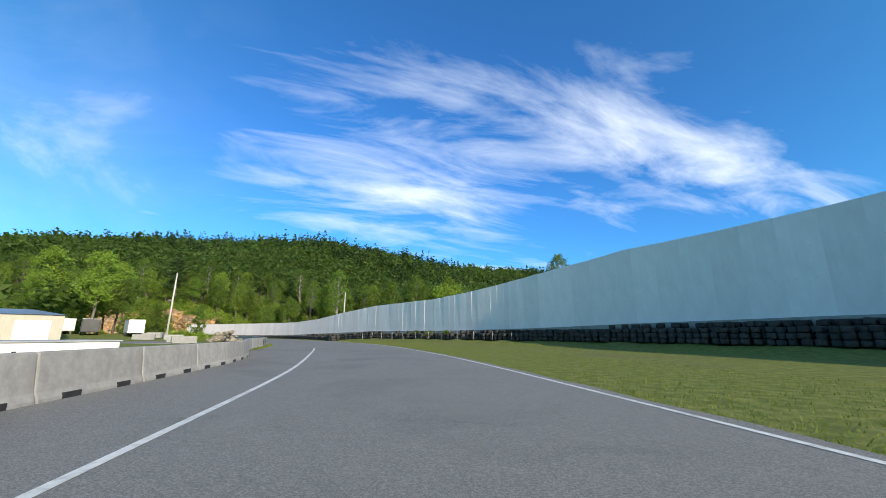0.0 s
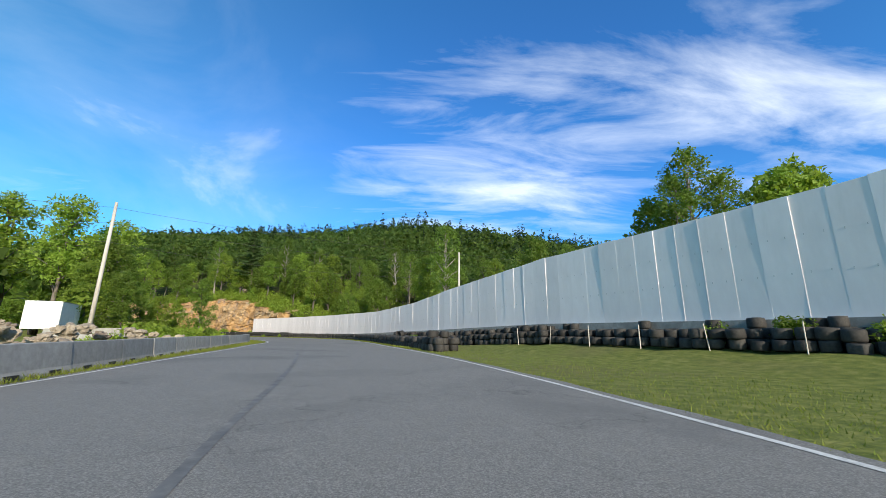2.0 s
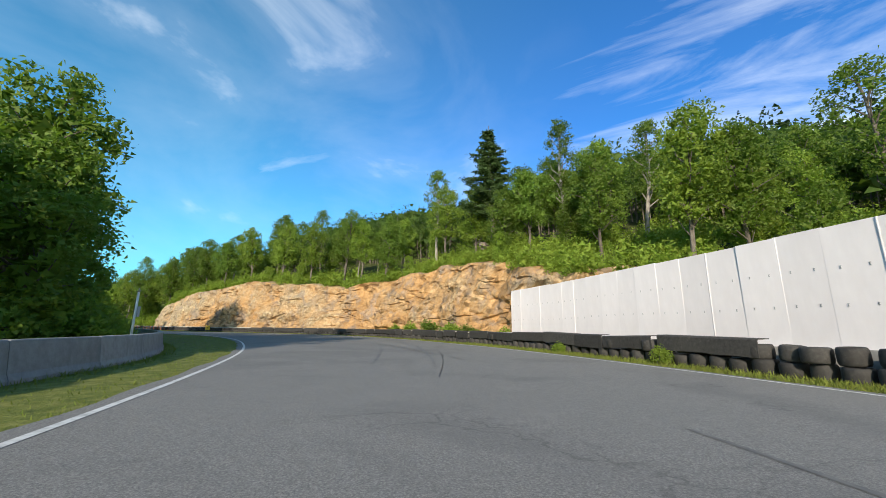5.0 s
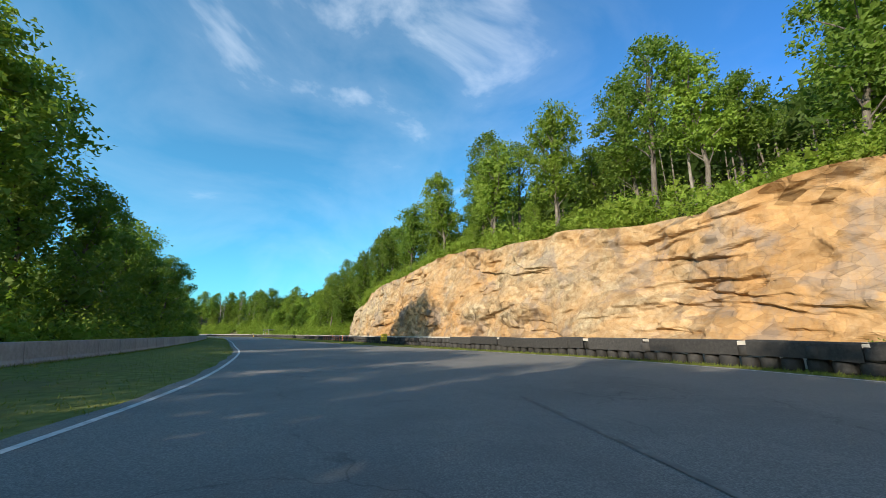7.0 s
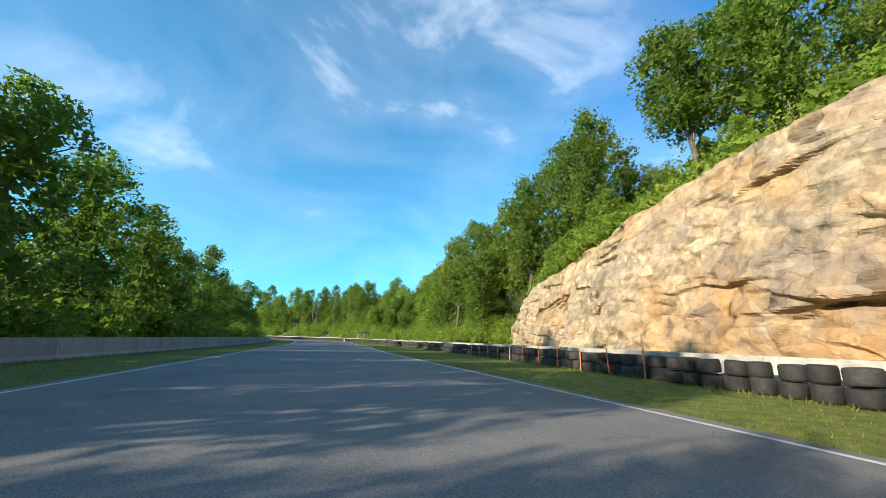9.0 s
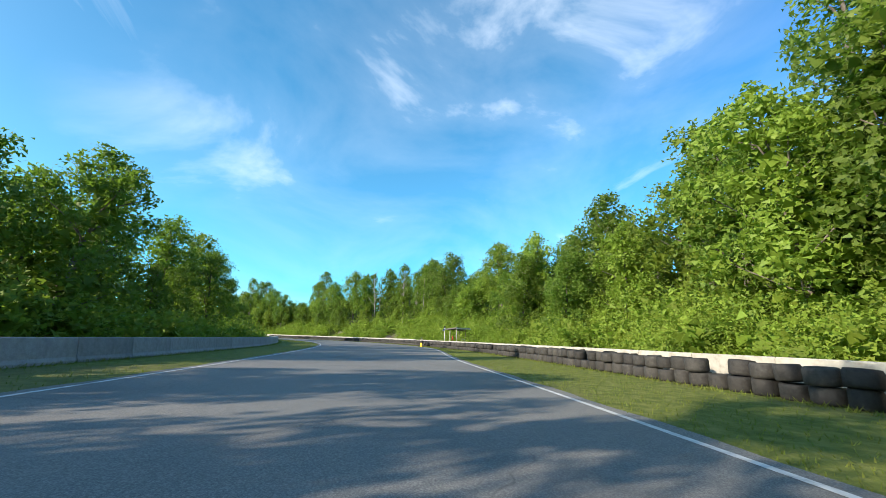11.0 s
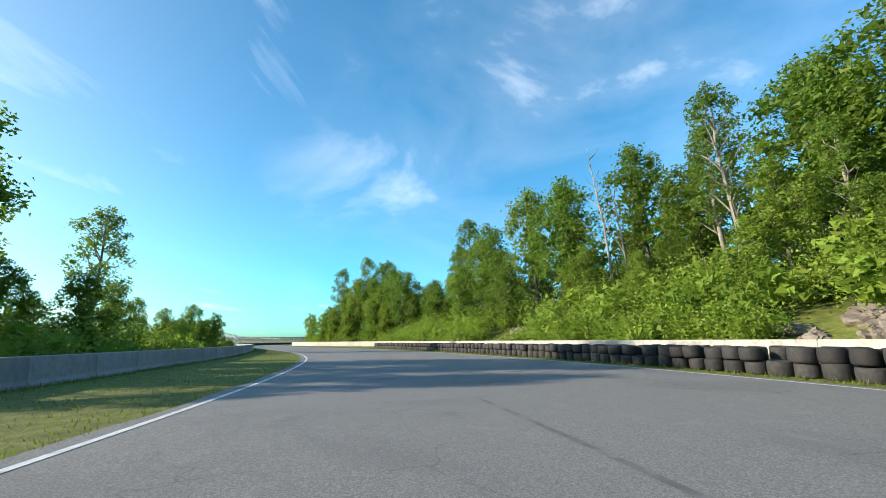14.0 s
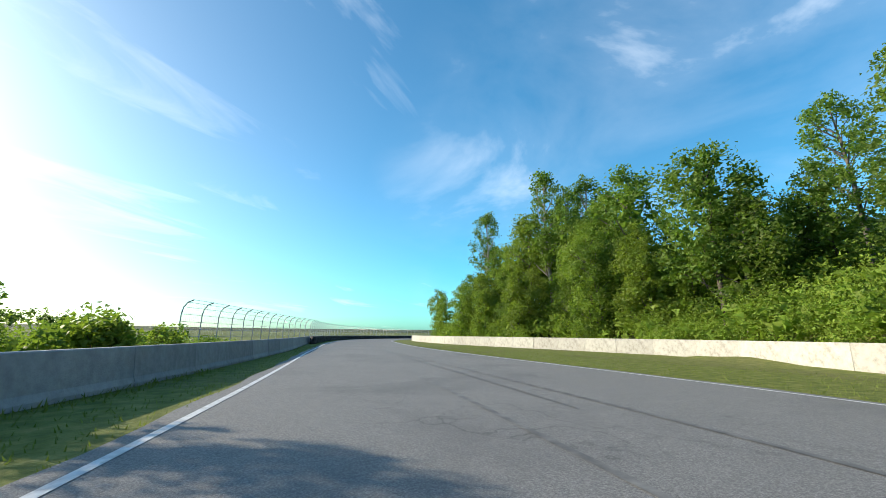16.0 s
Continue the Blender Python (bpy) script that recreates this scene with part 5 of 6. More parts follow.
# left woods, between the road and the sun
for u, o, s in ((14.85, -21, 1.1), (15.05, -23.5, 1.15), (14.7, -25, 1.0)):
    plant("oak", *[float(q) for q in spot(u, o)], s, "tall old trees of the inner wood")
plant("tall", -276.4, -13.8, 0.98, "tall old trees of the inner wood")
for u, o, s in ((8.1, -20, 1.35), (8.3, -18.5, 1.3), (8.45, -20.5, 1.35), (9.05, -19, 1.15), (9.3, -19, 1.12), (9.6, -18, 1.1), (9.85, -18.5, 1.05), (10.2, -18, 1.0), (12.2, -19.5, 0.86), (12.5, -18.5, 0.8), (12.8, -18.5, 0.76), (13.2, -18, 0.74)):
    plant("oak", *[float(q) for q in spot(u, o)], s, "tall old trees of the inner wood")
left_size = lambda u: float(np.interp(u, [5.8, 7, 8, 9, 10, 11, 13, 15, 16.5], [1.3, 1.2, 1.15, 1.16, 1.08, 1.02, 0.74, 0.5, 0.34]))
# dark-leaved crowns only, as this side of the wood lies in shade
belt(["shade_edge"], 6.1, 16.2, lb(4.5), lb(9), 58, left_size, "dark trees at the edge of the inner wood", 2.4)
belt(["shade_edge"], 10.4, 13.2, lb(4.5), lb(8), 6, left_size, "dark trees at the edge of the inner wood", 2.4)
belt(["oak"], 6.1, 15.6, lb(10), lb(20), 8, lambda u: 0.72 * left_size(u), "trees of the inner wood", 3.0)
belt(["sapling", "shrub", "edge"], 3.95, 5.1, lb(4.5), lb(15), 18, (0.5, 0.8), "young trees inside the bend", 2.0)
for u, o, s in ((6.3, -15.5, 1.25), (6.55, -17.5, 1.2), (5.9, -20, 1.0), (5.5, -22, 0.9), (5.25, -17, 1.1), (5.0, -23, 1.15), (5.6, -15.5, 1.0), (5.4, -27, 1.2), (4.85, -19, 0.9)):
    plant("oak", *[float(q) for q in spot(u, o)], s, "trees inside the bend")


for u, o, s in ((16.55, -8.5, 0.9), (16.62, -10, 1.0), (16.7, -8.2, 0.7), (16.8, -9.5, 0.8), (16.95, -9, 0.55)):
    plant("shrub", *[float(q) for q in spot(u, o)], s, "shrubs by the catch fence")
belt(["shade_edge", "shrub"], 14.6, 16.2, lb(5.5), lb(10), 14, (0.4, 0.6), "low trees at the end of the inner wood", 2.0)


def undergrowth(name, u0, u1, o0, o1, count, tall, label, cards=190, seed=0, card=0.155):
    """A thicket of bushes joined into one mass of leaf sprays."""
    nr = np.random.RandomState(seed)
    u = nr.uniform(u0, u1, count)
    q = nr.uniform(0, 1, count)
    lo, hi = np.array([o0(k) for k in u]), np.array([o1(k) for k in u])
    # bare ledges of rock stay clear
    o = lo + (hi - lo) * q
    clear = ((u > 14.27) & (u < 14.48) & (o > 0) & (o < 21)) | ((u > 15.2) & (u < 15.45) & (o > 0) & (o < 23))
    u, q, o = u[~clear], q[~clear], o[~clear]
    count = len(u)
    p = spot(u, o)
    z = stand_height(p[:, 0], p[:, 1])
    h = np.array([tall(k) for k in u]) * nr.uniform(0.45, 1.15, count) * (0.55 + 0.45 * np.clip(q * 2.5, 0, 1))
    d = nr.normal(size=(count, cards, 3))
    d /= np.linalg.norm(d, axis=2)[..., None]
    reach = nr.uniform(0.35, 1.0, (count, cards)) ** 0.6
    c = np.stack([p[:, 0], p[:, 1], z + h * 0.45], -1)[:, None] + d * reach[..., None] * np.stack([0.35 + 0.42 * h, 0.35 + 0.42 * h, 0.55 * h], -1)[:, None]
    c[..., 2] = np.maximum(c[..., 2], z[:, None] + 0.05)
    c = c.reshape(-1, 3) + nr.normal(size=(count * cards, 3)) * 0.1
    cores = leaf_cores(np.stack([p[:, 0], p[:, 1], z + h * 0.42], -1), 0.2 + 0.28 * h, seed, 1.25)
    v, f = joined(leaf_cards(c, nr.uniform(0.6, 1.3, len(c)) * card, seed + 5, 0.3), cores)
    tagged(link(name, mesh_of(name, v, f, BUSH)), label, "shrubs", kind="stuff")


undergrowth("undergrowth", 10.45, 18.8, rb(4), rb(13), 860, lambda u: 4.4 if u < 13.4 else 4.9, "bright green thicket of young trees covering the bank", 210, 21, 0.14)
undergrowth("undergrowth", 10.6, 17.0, rb(1.2), rb(5.5), 400, lambda u: 3.0, "fine-leaved bright green bushes behind the white wall", 420, 28, 0.1)
undergrowth("undergrowth", 6.1, 16.1, lb(1.8), lb(9), 640, lambda u: 3.0 * left_size(u) + (0.4 if u < 9 else 1.3), "shaded green thicket along the barrier", 140, 22, 0.18)
undergrowth("undergrowth", 6.1, 10.5, cl(1.9), cl(8), 460, lambda u: 3.1, "bright green bushes along the top of the rock face", 190, 23, 0.13)
undergrowth("undergrowth", 3.3, 6.3, lambda u: float(wall_line(u)) + 5, lambda u: float(wall_line(u)) + 34, 440, lambda u: 2.6, "green bushes on the slope behind the panel wall", 160, 24)
undergrowth("undergrowth", 5.0, 6.35, lambda u: float(wall_line(u)) + 3.5, lambda u: float(wall_line(u)) + 22, 210, lambda u: 3.0, "bright green bushes on the slope above the end of the panel wall", 170, 27)
undergrowth("undergrowth", 3.2, 5.1, lb(2.2), lb(10), 100, lambda u: 0.75 if u < 3.8 else 2.0, "weeds and bushes behind the barrier", 160, 25, 0.11)
undergrowth("undergrowth", 15.7, 17.3, lb(2.5), lb(11), 90, lambda u: float(np.interp(u, [15.7, 16.4, 16.9, 17.3], [2.6, 2.2, 1.2, 0.7])), "low bushes beyond the catch fence", 300, 26, 0.085)
belt(["edge", "sapling", "edge"], 15.65, 16.5, lb(3.5), lb(9), 17, (0.34, 0.48), "small trees at the end of the inner wood", 1.5)


def far_woods():
    """Woods on the hills beyond: one canopy of many small leaf clumps."""
    nr = np.random.RandomState(7)
    x, y = np.concatenate([nr.uniform(-480, 210, 17000), nr.uniform(-250, 110, 6500)]), np.concatenate([nr.uniform(-330, 420, 17000), nr.uniform(105, 290, 6500)])
    seen = (y > -20) | (x < -190)
    x, y = x[seen], y[seen]
    n = len(x)
    u, o = plan_of(np.stack([x, y], -1))
    keep = ((o > np.where(u < 6, np.where(u < 2.2, 85, wall_line(u) + 34), np.where(u < 11, cliff_line(u) + 24, right_barrier(u) + 28))) | ((o < np.where(u > 15.3, -230, np.where(u > 5.2, -38, -95))) & (nr.random_sample(n) < 0.3)) | ((u > 4.9) & (u < 14.0) & (o < left_barrier(u) - np.where(u < 6.2, 17, 12)) & (o > -46)))
    keep &= ~((o < -20) & (u < 4.6) & (np.hypot(x + 50, y - 30) < 62))
    x, y, o, u = x[keep], y[keep], o[keep], u[keep]
    z = ground_height(x, y)
    sz = nr.uniform(0.7, 1.25, len(x)) * np.where((o < 0) & (o > -46), 0.75, 1.0)
    k = 19
    d = nr.normal(size=(len(x), k, 3))
    d /= np.linalg.norm(d, axis=2)[..., None]
    d[..., 2] *= np.where(d[..., 2] < 0, 1.25, 1.0)
    tall = nr.uniform(8, 12.5, len(x)) * np.where(nr.random_sample(len(x)) < 0.12, 1.3, 1.0)
    conifer = (o > 105) & (nr.random_sample(len(x)) < 0.22) & (bumps(x, y, 60.0, 3.0) > -0.15)
    tall = np.where(conifer, tall * 1.2, tall) * np.where((o < 0) & (o > -46), np.interp(u, [9, 10.5, 12], [1.0, 0.95, 0.7]), 1.0)
    rad = np.where(conifer, 1.8, 3.3) * sz
    c = np.stack([x, y, z + tall * np.where(conifer, 0.8, 0.62)], -1)[:, None] + d * rad[:, None, None] * nr.uniform(0.5, 1.05, (len(x), k))[..., None] * np.stack([np.ones(len(x)), np.ones(len(x)), np.where(conifer, 2.7, 1.5)], -1)[:, None]
    taper = np.where(conifer[:, None], np.clip(1.35 - (c[..., 2] - z[:, None]) / (tall * 1.35)[:, None], 0.06, 1), 1)
    c[..., 0] = x[:, None] + (c[..., 0] - x[:, None]) * taper
    c[..., 1] = y[:, None] + (c[..., 1] - y[:, None]) * taper
    for name, some, mat, label in (("far_woods", ~conifer, WOODS, "dense green broad-leaved woods covering the hills"), ("far_conifers", conifer, FAR_NEEDLE, "dark conifers standing out of the hillside woods")):
        near = ((o < 0) & (o > -46) & (u > 6)) | (o > 0) & (((u > 10.3) & (o < right_barrier(u) + 62)) | ((u > 7) & (u <= 10.3) & (o < cliff_line(u) + 48)) | ((u > 2.4) & (u <= 7) & (o < 88)))
        far, fine = c[some & ~near].reshape(-1, 3), np.repeat(c[some & near].reshape(-1, 3), 5, axis=0)
        fine = fine + nr.normal(size=fine.shape) * 0.42
        wide = np.concatenate([np.full(len(far), 1.3 if mat is WOODS else 1.1), np.full(len(fine), 0.42)])
        q = np.concatenate([far, fine])
        v, f = leaf_cards(q, nr.uniform(0.55, 1.2, len(q)) * wide, 17, 0.3)
        mid, tuft = np.stack([x, y, z + tall * 0.62], -1), 1.5 if mat is WOODS else 2.2
        v, f = joined((v, f), leaf_cores(mid[some & near], rad[some & near] * 0.72, 19, tuft, 1.1), leaf_cores(mid[some & ~near], rad[some & ~near] * 0.85, 23, tuft, 1.5))
        tagged(link(name, mesh_of(name, v, f, mat)), label, "woods", kind="stuff")
    near = near & ~conifer
    foot, high, wide = np.stack([x, y, z - 0.3], -1)[near], (tall * 0.75)[near], nr.uniform(0.06, 0.16, int(near.sum()))
    ring = np.array([(math.cos(a), math.sin(a), 0) for a in (0, 2.1, 4.2)])
    low = foot[:, None] + ring * wide[:, None, None]
    up = foot[:, None] + ring * wide[:, None, None] * 0.5 + high[:, None, None] * np.array((0, 0, 1)) + nr.normal(size=(len(foot), 1, 3)) * [0.3, 0.3, 0]
    v = np.concatenate([low, up], 1).reshape(-1, 3)
    f = (np.array([(0, 1, 4), (0, 4, 3), (1, 2, 5), (1, 5, 4), (2, 0, 3), (2, 3, 5)])[None] + 6 * np.arange(len(foot))[:, None, None]).reshape(-1, 3)
    tagged(link("far_trunks", mesh_of("far_trunks", v, f, BARK)), "slim grey trunks standing in the hillside woods", "woods", kind="stuff")


far_woods()


# ---- paddock inside the start of the lap ----
def upright(x, y, turn=0.0, z=0.0):
    return Matrix.Translation((x, y, z)) @ Matrix.Rotation(radians(turn), 4, "Z")


def utility_pole(x, y, h, arms):
    ob = empty("utility_pole", upright(x, y, 40, float(ground_height([x], [y])[0])))
    tagged(ob, "tall weathered grey wooden utility pole carrying thin cables", "pole", "utility poles by the circuit")
    bm = rod(bmesh.new(), (0, 0, -0.3), (0.12, 0.05, h), 0.17, 0.11, 12)
    part("shaft", bm, WOOD_POLE, ob, smooth=True)
    for z in arms:
        part("insulator", rod(bmesh.new(), (0.12, 0.1, z), (0.12, 0.3, z), 0.04, 0.05, 8), GREY_PAINT, ob)
    return ob


POLES = [(-48.2, 67.2, 11.6), (-23.6, 90.6, 11.0)]
for x, y, h in POLES:
    utility_pole(x, y, h, (h - 0.2, h - 1.6, h - 3.2))


def cable(a, b, sag, name="cable"):
    data = bpy.data.curves.new(name, "CURVE")
    data.dimensions, data.bevel_depth, data.bevel_resolution = "3D", 0.011, 1
    line = data.splines.new("POLY")
    line.points.add(24)
    for n, p in enumerate(line.points):
        q = n / 24
        w = Vector(a).lerp(Vector(b), q) - Vector((0, 0, sag * 4 * q * (1 - q)))
        p.co = (*w, 1)
    data.materials.append(WIRE)
    me = bpy.data.meshes.new_from_object(bpy.data.objects.new("c", data))
    tagged(link(name, me), "thin black overhead cable between the poles", "cable", "overhead cables")


for drop, sag in ((0.2, 0.5), (1.6, 0.6), (3.2, 0.9)):
    (ax, ay, ah), (bx, by, bh) = POLES
    cable((ax, ay, ah - drop), (bx, by, bh - drop), sag)
    cable((ax, ay, ah - drop), (-96, 22, 10.4 - drop), sag)
    cable((bx, by, bh - drop), (24, 122, 11 - drop), sag)


def garage(x, y, turn, wide, deep, h):
    """Low metal garage with a shallow gable roof, ribbed walls and roller doors."""
    ob = empty("garage_building", upright(x, y, turn))
    tagged(ob, "low cream metal garage with white roller doors and a blue-grey roof", "building")
    bm = box(bmesh.new(), -wide / 2, 0, 0, wide / 2, deep, h, 0.02)
    part("wall", bm, CREAM, ob)
    for n in range(int(wide / 0.3)):
        part_x = -wide / 2 + 0.15 + n * 0.3
        if n % 2 == 0:
            part("wall_rib", box(bmesh.new(), part_x - 0.03, -0.03, h - 0.55, part_x + 0.03, 0.0, h - 0.02), CREAM, ob)
    bm = bmesh.new()
    e, r, hip = 0.3, 0.85, 3.0
    v = [bm.verts.new(q) for q in ((-wide / 2 - e, -e, h), (wide / 2 + e, -e, h), (wide / 2 - hip, deep / 2, h + r), (hip - wide / 2, deep / 2, h + r), (-wide / 2 - e, deep + e, h), (wide / 2 + e, deep + e, h))]
    bm.faces.new((v[0], v[1], v[2], v[3]))
    bm.faces.new((v[3], v[2], v[5], v[4]))
    bm.faces.new((v[0], v[3], v[4]))
    bm.faces.new((v[1], v[5], v[2]))
    bm.faces.new((v[0], v[4], v[5], v[1]))
    part("roof", bm, ROOF_METAL, ob)
    n = int(wide // 4.4)
    for k in range(n):
        cx = -wide / 2 + wide * (k + 0.5) / n
        door = part("roller_door", box(bmesh.new(), cx - 1.6, -0.05, 0.02, cx + 1.6, 0.02, 2.75, 0.01), WHITE_PAINT, ob, "white roller door")
        for z in np.arange(0.35, 2.7, 0.45):
            part("door_rib", box(bmesh.new(), cx - 1.58, -0.066, z - 0.012, cx + 1.58, -0.048, z + 0.012), GREY_PAINT, door)
    return ob


CREAM = material("cream_cladding", [(0.3, (0.36, 0.335, 0.27)), (0.7, (0.45, 0.42, 0.35))], 3, 0.6, 0.1, stain=((0.44, 0.41, 0.35), 0.55, 0.8), stain_scale=0.4, stretch=(3, 3, 0.3))
ROOF_METAL = material("blue_grey_roof", [(0.3, (0.16, 0.21, 0.28)), (0.7, (0.24, 0.3, 0.38))], 2, 0.4, 0.1, metal=0.3)
BLACK_PAINT = material("black_trailer_paint", [(0.3, (0.02, 0.021, 0.025)), (0.7, (0.035, 0.036, 0.04))], 2, 0.35, 0.05)
garage(-57.8, 42.7, 47, 22, 12, 3.5)


APRON = mesh_of("paddock_pavement", [(-15, -14, 0.03), (22, -15, 0.03), (24, 0.5, 0.03), (-15, 0.5, 0.03), (-15, -14, -0.1), (22, -15, -0.1), (24, 0.5, -0.1), (-15, 0.5, -0.1)], [(0, 1, 2, 3), (0, 4, 5, 1), (1, 5, 6, 2), (2, 6, 7, 3), (3, 7, 4, 0)], ASPHALT)
tagged(link("pavement", APRON, m=upright(-57.8, 42.7, 47)), "worn grey asphalt apron in front of the garage", "pavement", kind="structure")


def trailer(x, y, turn, body, label, length=5.2, wide=2.3, h=2.5):
    """Enclosed race-car trailer on two wheels a side with a door, trim and hitch."""
    ob = empty("car_trailer", upright(x, y, turn, float(ground_height([x], [y])[0])))
    tagged(ob, label, "trailer", "trailers in the paddock")
    part("body", box(bmesh.new(), -wide / 2, -length / 2, 0.5, wide / 2, length / 2, 0.5 + h, 0.07), body, ob)
    part("roof_trim", box(bmesh.new(), -wide / 2 - 0.02, -length / 2 - 0.02, 0.42 + h, wide / 2 + 0.02, length / 2 + 0.02, 0.5 + h - 0.02, 0.02), STEEL, ob)
    part("rear_door", box(bmesh.new(), -wide / 2 + 0.15, -length / 2 - 0.05, 0.6, wide / 2 - 0.15, -length / 2 + 0.01, 0.3 + h, 0.02), body, ob)
    part("side_door", box(bmesh.new(), wide / 2 - 0.01, length * 0.2, 0.65, wide / 2 + 0.03, length * 0.36, 0.2 + h, 0.01), body, ob)
    for sx in (-1, 1):
        for sy in (-0.45, 0.45):
            wheel = part("wheel", rod(bmesh.new(), (sx * (wide / 2 - 0.2), sy, 0.33), (sx * (wide / 2 + 0.02), sy, 0.33), 0.33, 0.33, 20), RUBBER, ob)
            part("rim", rod(bmesh.new(), (sx * (wide / 2 + 0.015), sy, 0.33), (sx * (wide / 2 + 0.035), sy, 0.33), 0.19, 0.17, 14), STEEL, wheel)
    part("hitch", rod(bmesh.new(), (0, length / 2, 0.5), (0, length / 2 + 1.1, 0.48), 0.05), STEEL, ob)
    part("jack", rod(bmesh.new(), (0, length / 2 + 0.8, 0.0), (0, length / 2 + 0.8, 0.6), 0.035), STEEL, ob)
    return ob


trailer(-55.2, 68.6, 46, WHITE_PAINT, "white enclosed car trailer parked on the grass", h=2.3)
trailer(-59.6, 64.8, 44, BLACK_PAINT, "black enclosed car trailer parked beside a white one", h=2.2)
trailer(-66.5, 66.0, 75, WHITE_PAINT, "white enclosed car trailer with a steel rear", h=2.2)


def truck_box(x, y, turn):
    ob = empty("white_trailer", upright(x, y, turn))
    tagged(ob, "low white box trailer with a dark roof behind the barrier", "trailer")
    part("body", box(bmesh.new(), -2.0, -0.9, 0.3, 2.0, 0.9, 0.9, 0.05), WHITE_PAINT, ob)
    part("roof", box(bmesh.new(), -2.04, -0.94, 0.9, 2.04, 0.94, 0.95, 0.02), GREY_PAINT, ob)
    part("door", box(bmesh.new(), -1.8, -0.93, 0.34, -0.6, -0.89, 0.86, 0.01), WHITE_PAINT, ob)
    part("latch", box(bmesh.new(), -0.54, -0.94, 0.5, -0.46, -0.89, 0.68, 0.01), DARK, ob)
    for sx in (-0.6, 0.3):
        part("wheel", rod(bmesh.new(), (sx, -0.8, 0.22), (sx, -0.95, 0.22), 0.22, 0.22, 18), RUBBER, ob)


truck_box(-11.9, 10.9, 72)


# loose barrier units and boulders inside the bend
for x, y, a in ((-47.0, 60.6, 20), (-45.2, 64.8, 60), (-50.5, 66.8, 12), (-54.0, 72.6, 25), (-32.4, 48.4, 62), (-35.8, 52.6, 40)):
    tagged(link("concrete_barrier", GREY_UNIT, m=upright(x, y, a, float(ground_height([x], [y])[0]))), "loose grey concrete barrier standing in the weeds", "barrier", "loose barriers in the paddock")


def boulder_mesh(seed):
    bm = bmesh.new()
    bmesh.ops.create_icosphere(bm, subdivisions=4, radius=0.5)
    for v in bm.verts:
        c = noise.voronoi(v.co * 1.7 + Vector((seed * 3.1, 0, 0)), distance_metric="DISTANCE")
        v.co *= 0.75 + 0.55 * noise.noise(c[1][0] * 3.0) + 0.15 * noise.noise(v.co * 3 + Vector((seed, 1, 2))) + 0.14 * noise.noise(noise.voronoi(v.co * 5 + Vector((seed, 0, 4)))[1][0] * 4) + 0.05 * noise.noise(v.co * 9 + Vector((0, seed, 2)))
        v.co.z *= 0.72
    me = bpy.data.meshes.new("boulder")
    bm.to_mesh(me)
    bm.free()
    me.materials.append(STONE)
    return me


BOULDERS = [boulder_mesh(s) for s in range(5)]


def boulder(x, y, size, z=None, group="boulders behind the barrier", label="rough grey-brown boulder in the weeds", sunk=0.16):
    z = float(ground_height([x], [y])[0]) if z is None else z
    ob = link("boulder", rng.choice(BOULDERS), m=Matrix.Translation((x, y, z + size * sunk)) @ Matrix.Rotation(rng.uniform(0, 6), 4, "Z") @ Matrix.Diagonal((size, size * rng.uniform(0.7, 1.1), size * rng.uniform(0.7, 1.1), 1)))
    tagged(ob, label, "boulder", group)


for n in range(84):
    u, q = rng.uniform(2.45, 3.6), rng.random()
    x, y = spot(u, float(left_barrier(u)) - 1.1 - 3.6 * q)
    boulder(float(x), float(y), rng.uniform(0.5, 1.1), z=1.3 * math.sin(math.pi * q) * rng.random() * (1.0 if u < 3.2 else 0.4), label="rough grey-brown boulder in a heap behind the barrier")
# ledges of rock showing through the wooded bank, and the grey outcrop on the rock face
for u, o, s, z in ((14.35, 19.6, 2.3, None), (14.42, 20.8, 2.5, None), (14.3, 20.6, 1.8, None), (14.28, 19.2, 1.6, None), (14.5, 19.6, 1.7, None), (14.46, 18.8, 1.4, None), (14.32, 17.8, 1.5, None), (14.44, 17.9, 1.7, None), (14.38, 18.6, 2.0, None), (15.3, 21.5, 2.6, None), (15.38, 22.2, 1.6, None),
                   (13.9, 19, 1.8, None), (6.86, 23.0, 2.6, 9.0), (6.92, 23.8, 2.2, 9.6), (6.8, 24.4, 2.0, 10.4), (6.72, 26.2, 1.8, 12.6)):
    x, y = spot(u, o)
    boulder(float(x), float(y), s, z, "rock outcrops on the banks", "pale weathered granite outcrop on the bank", 0.02)


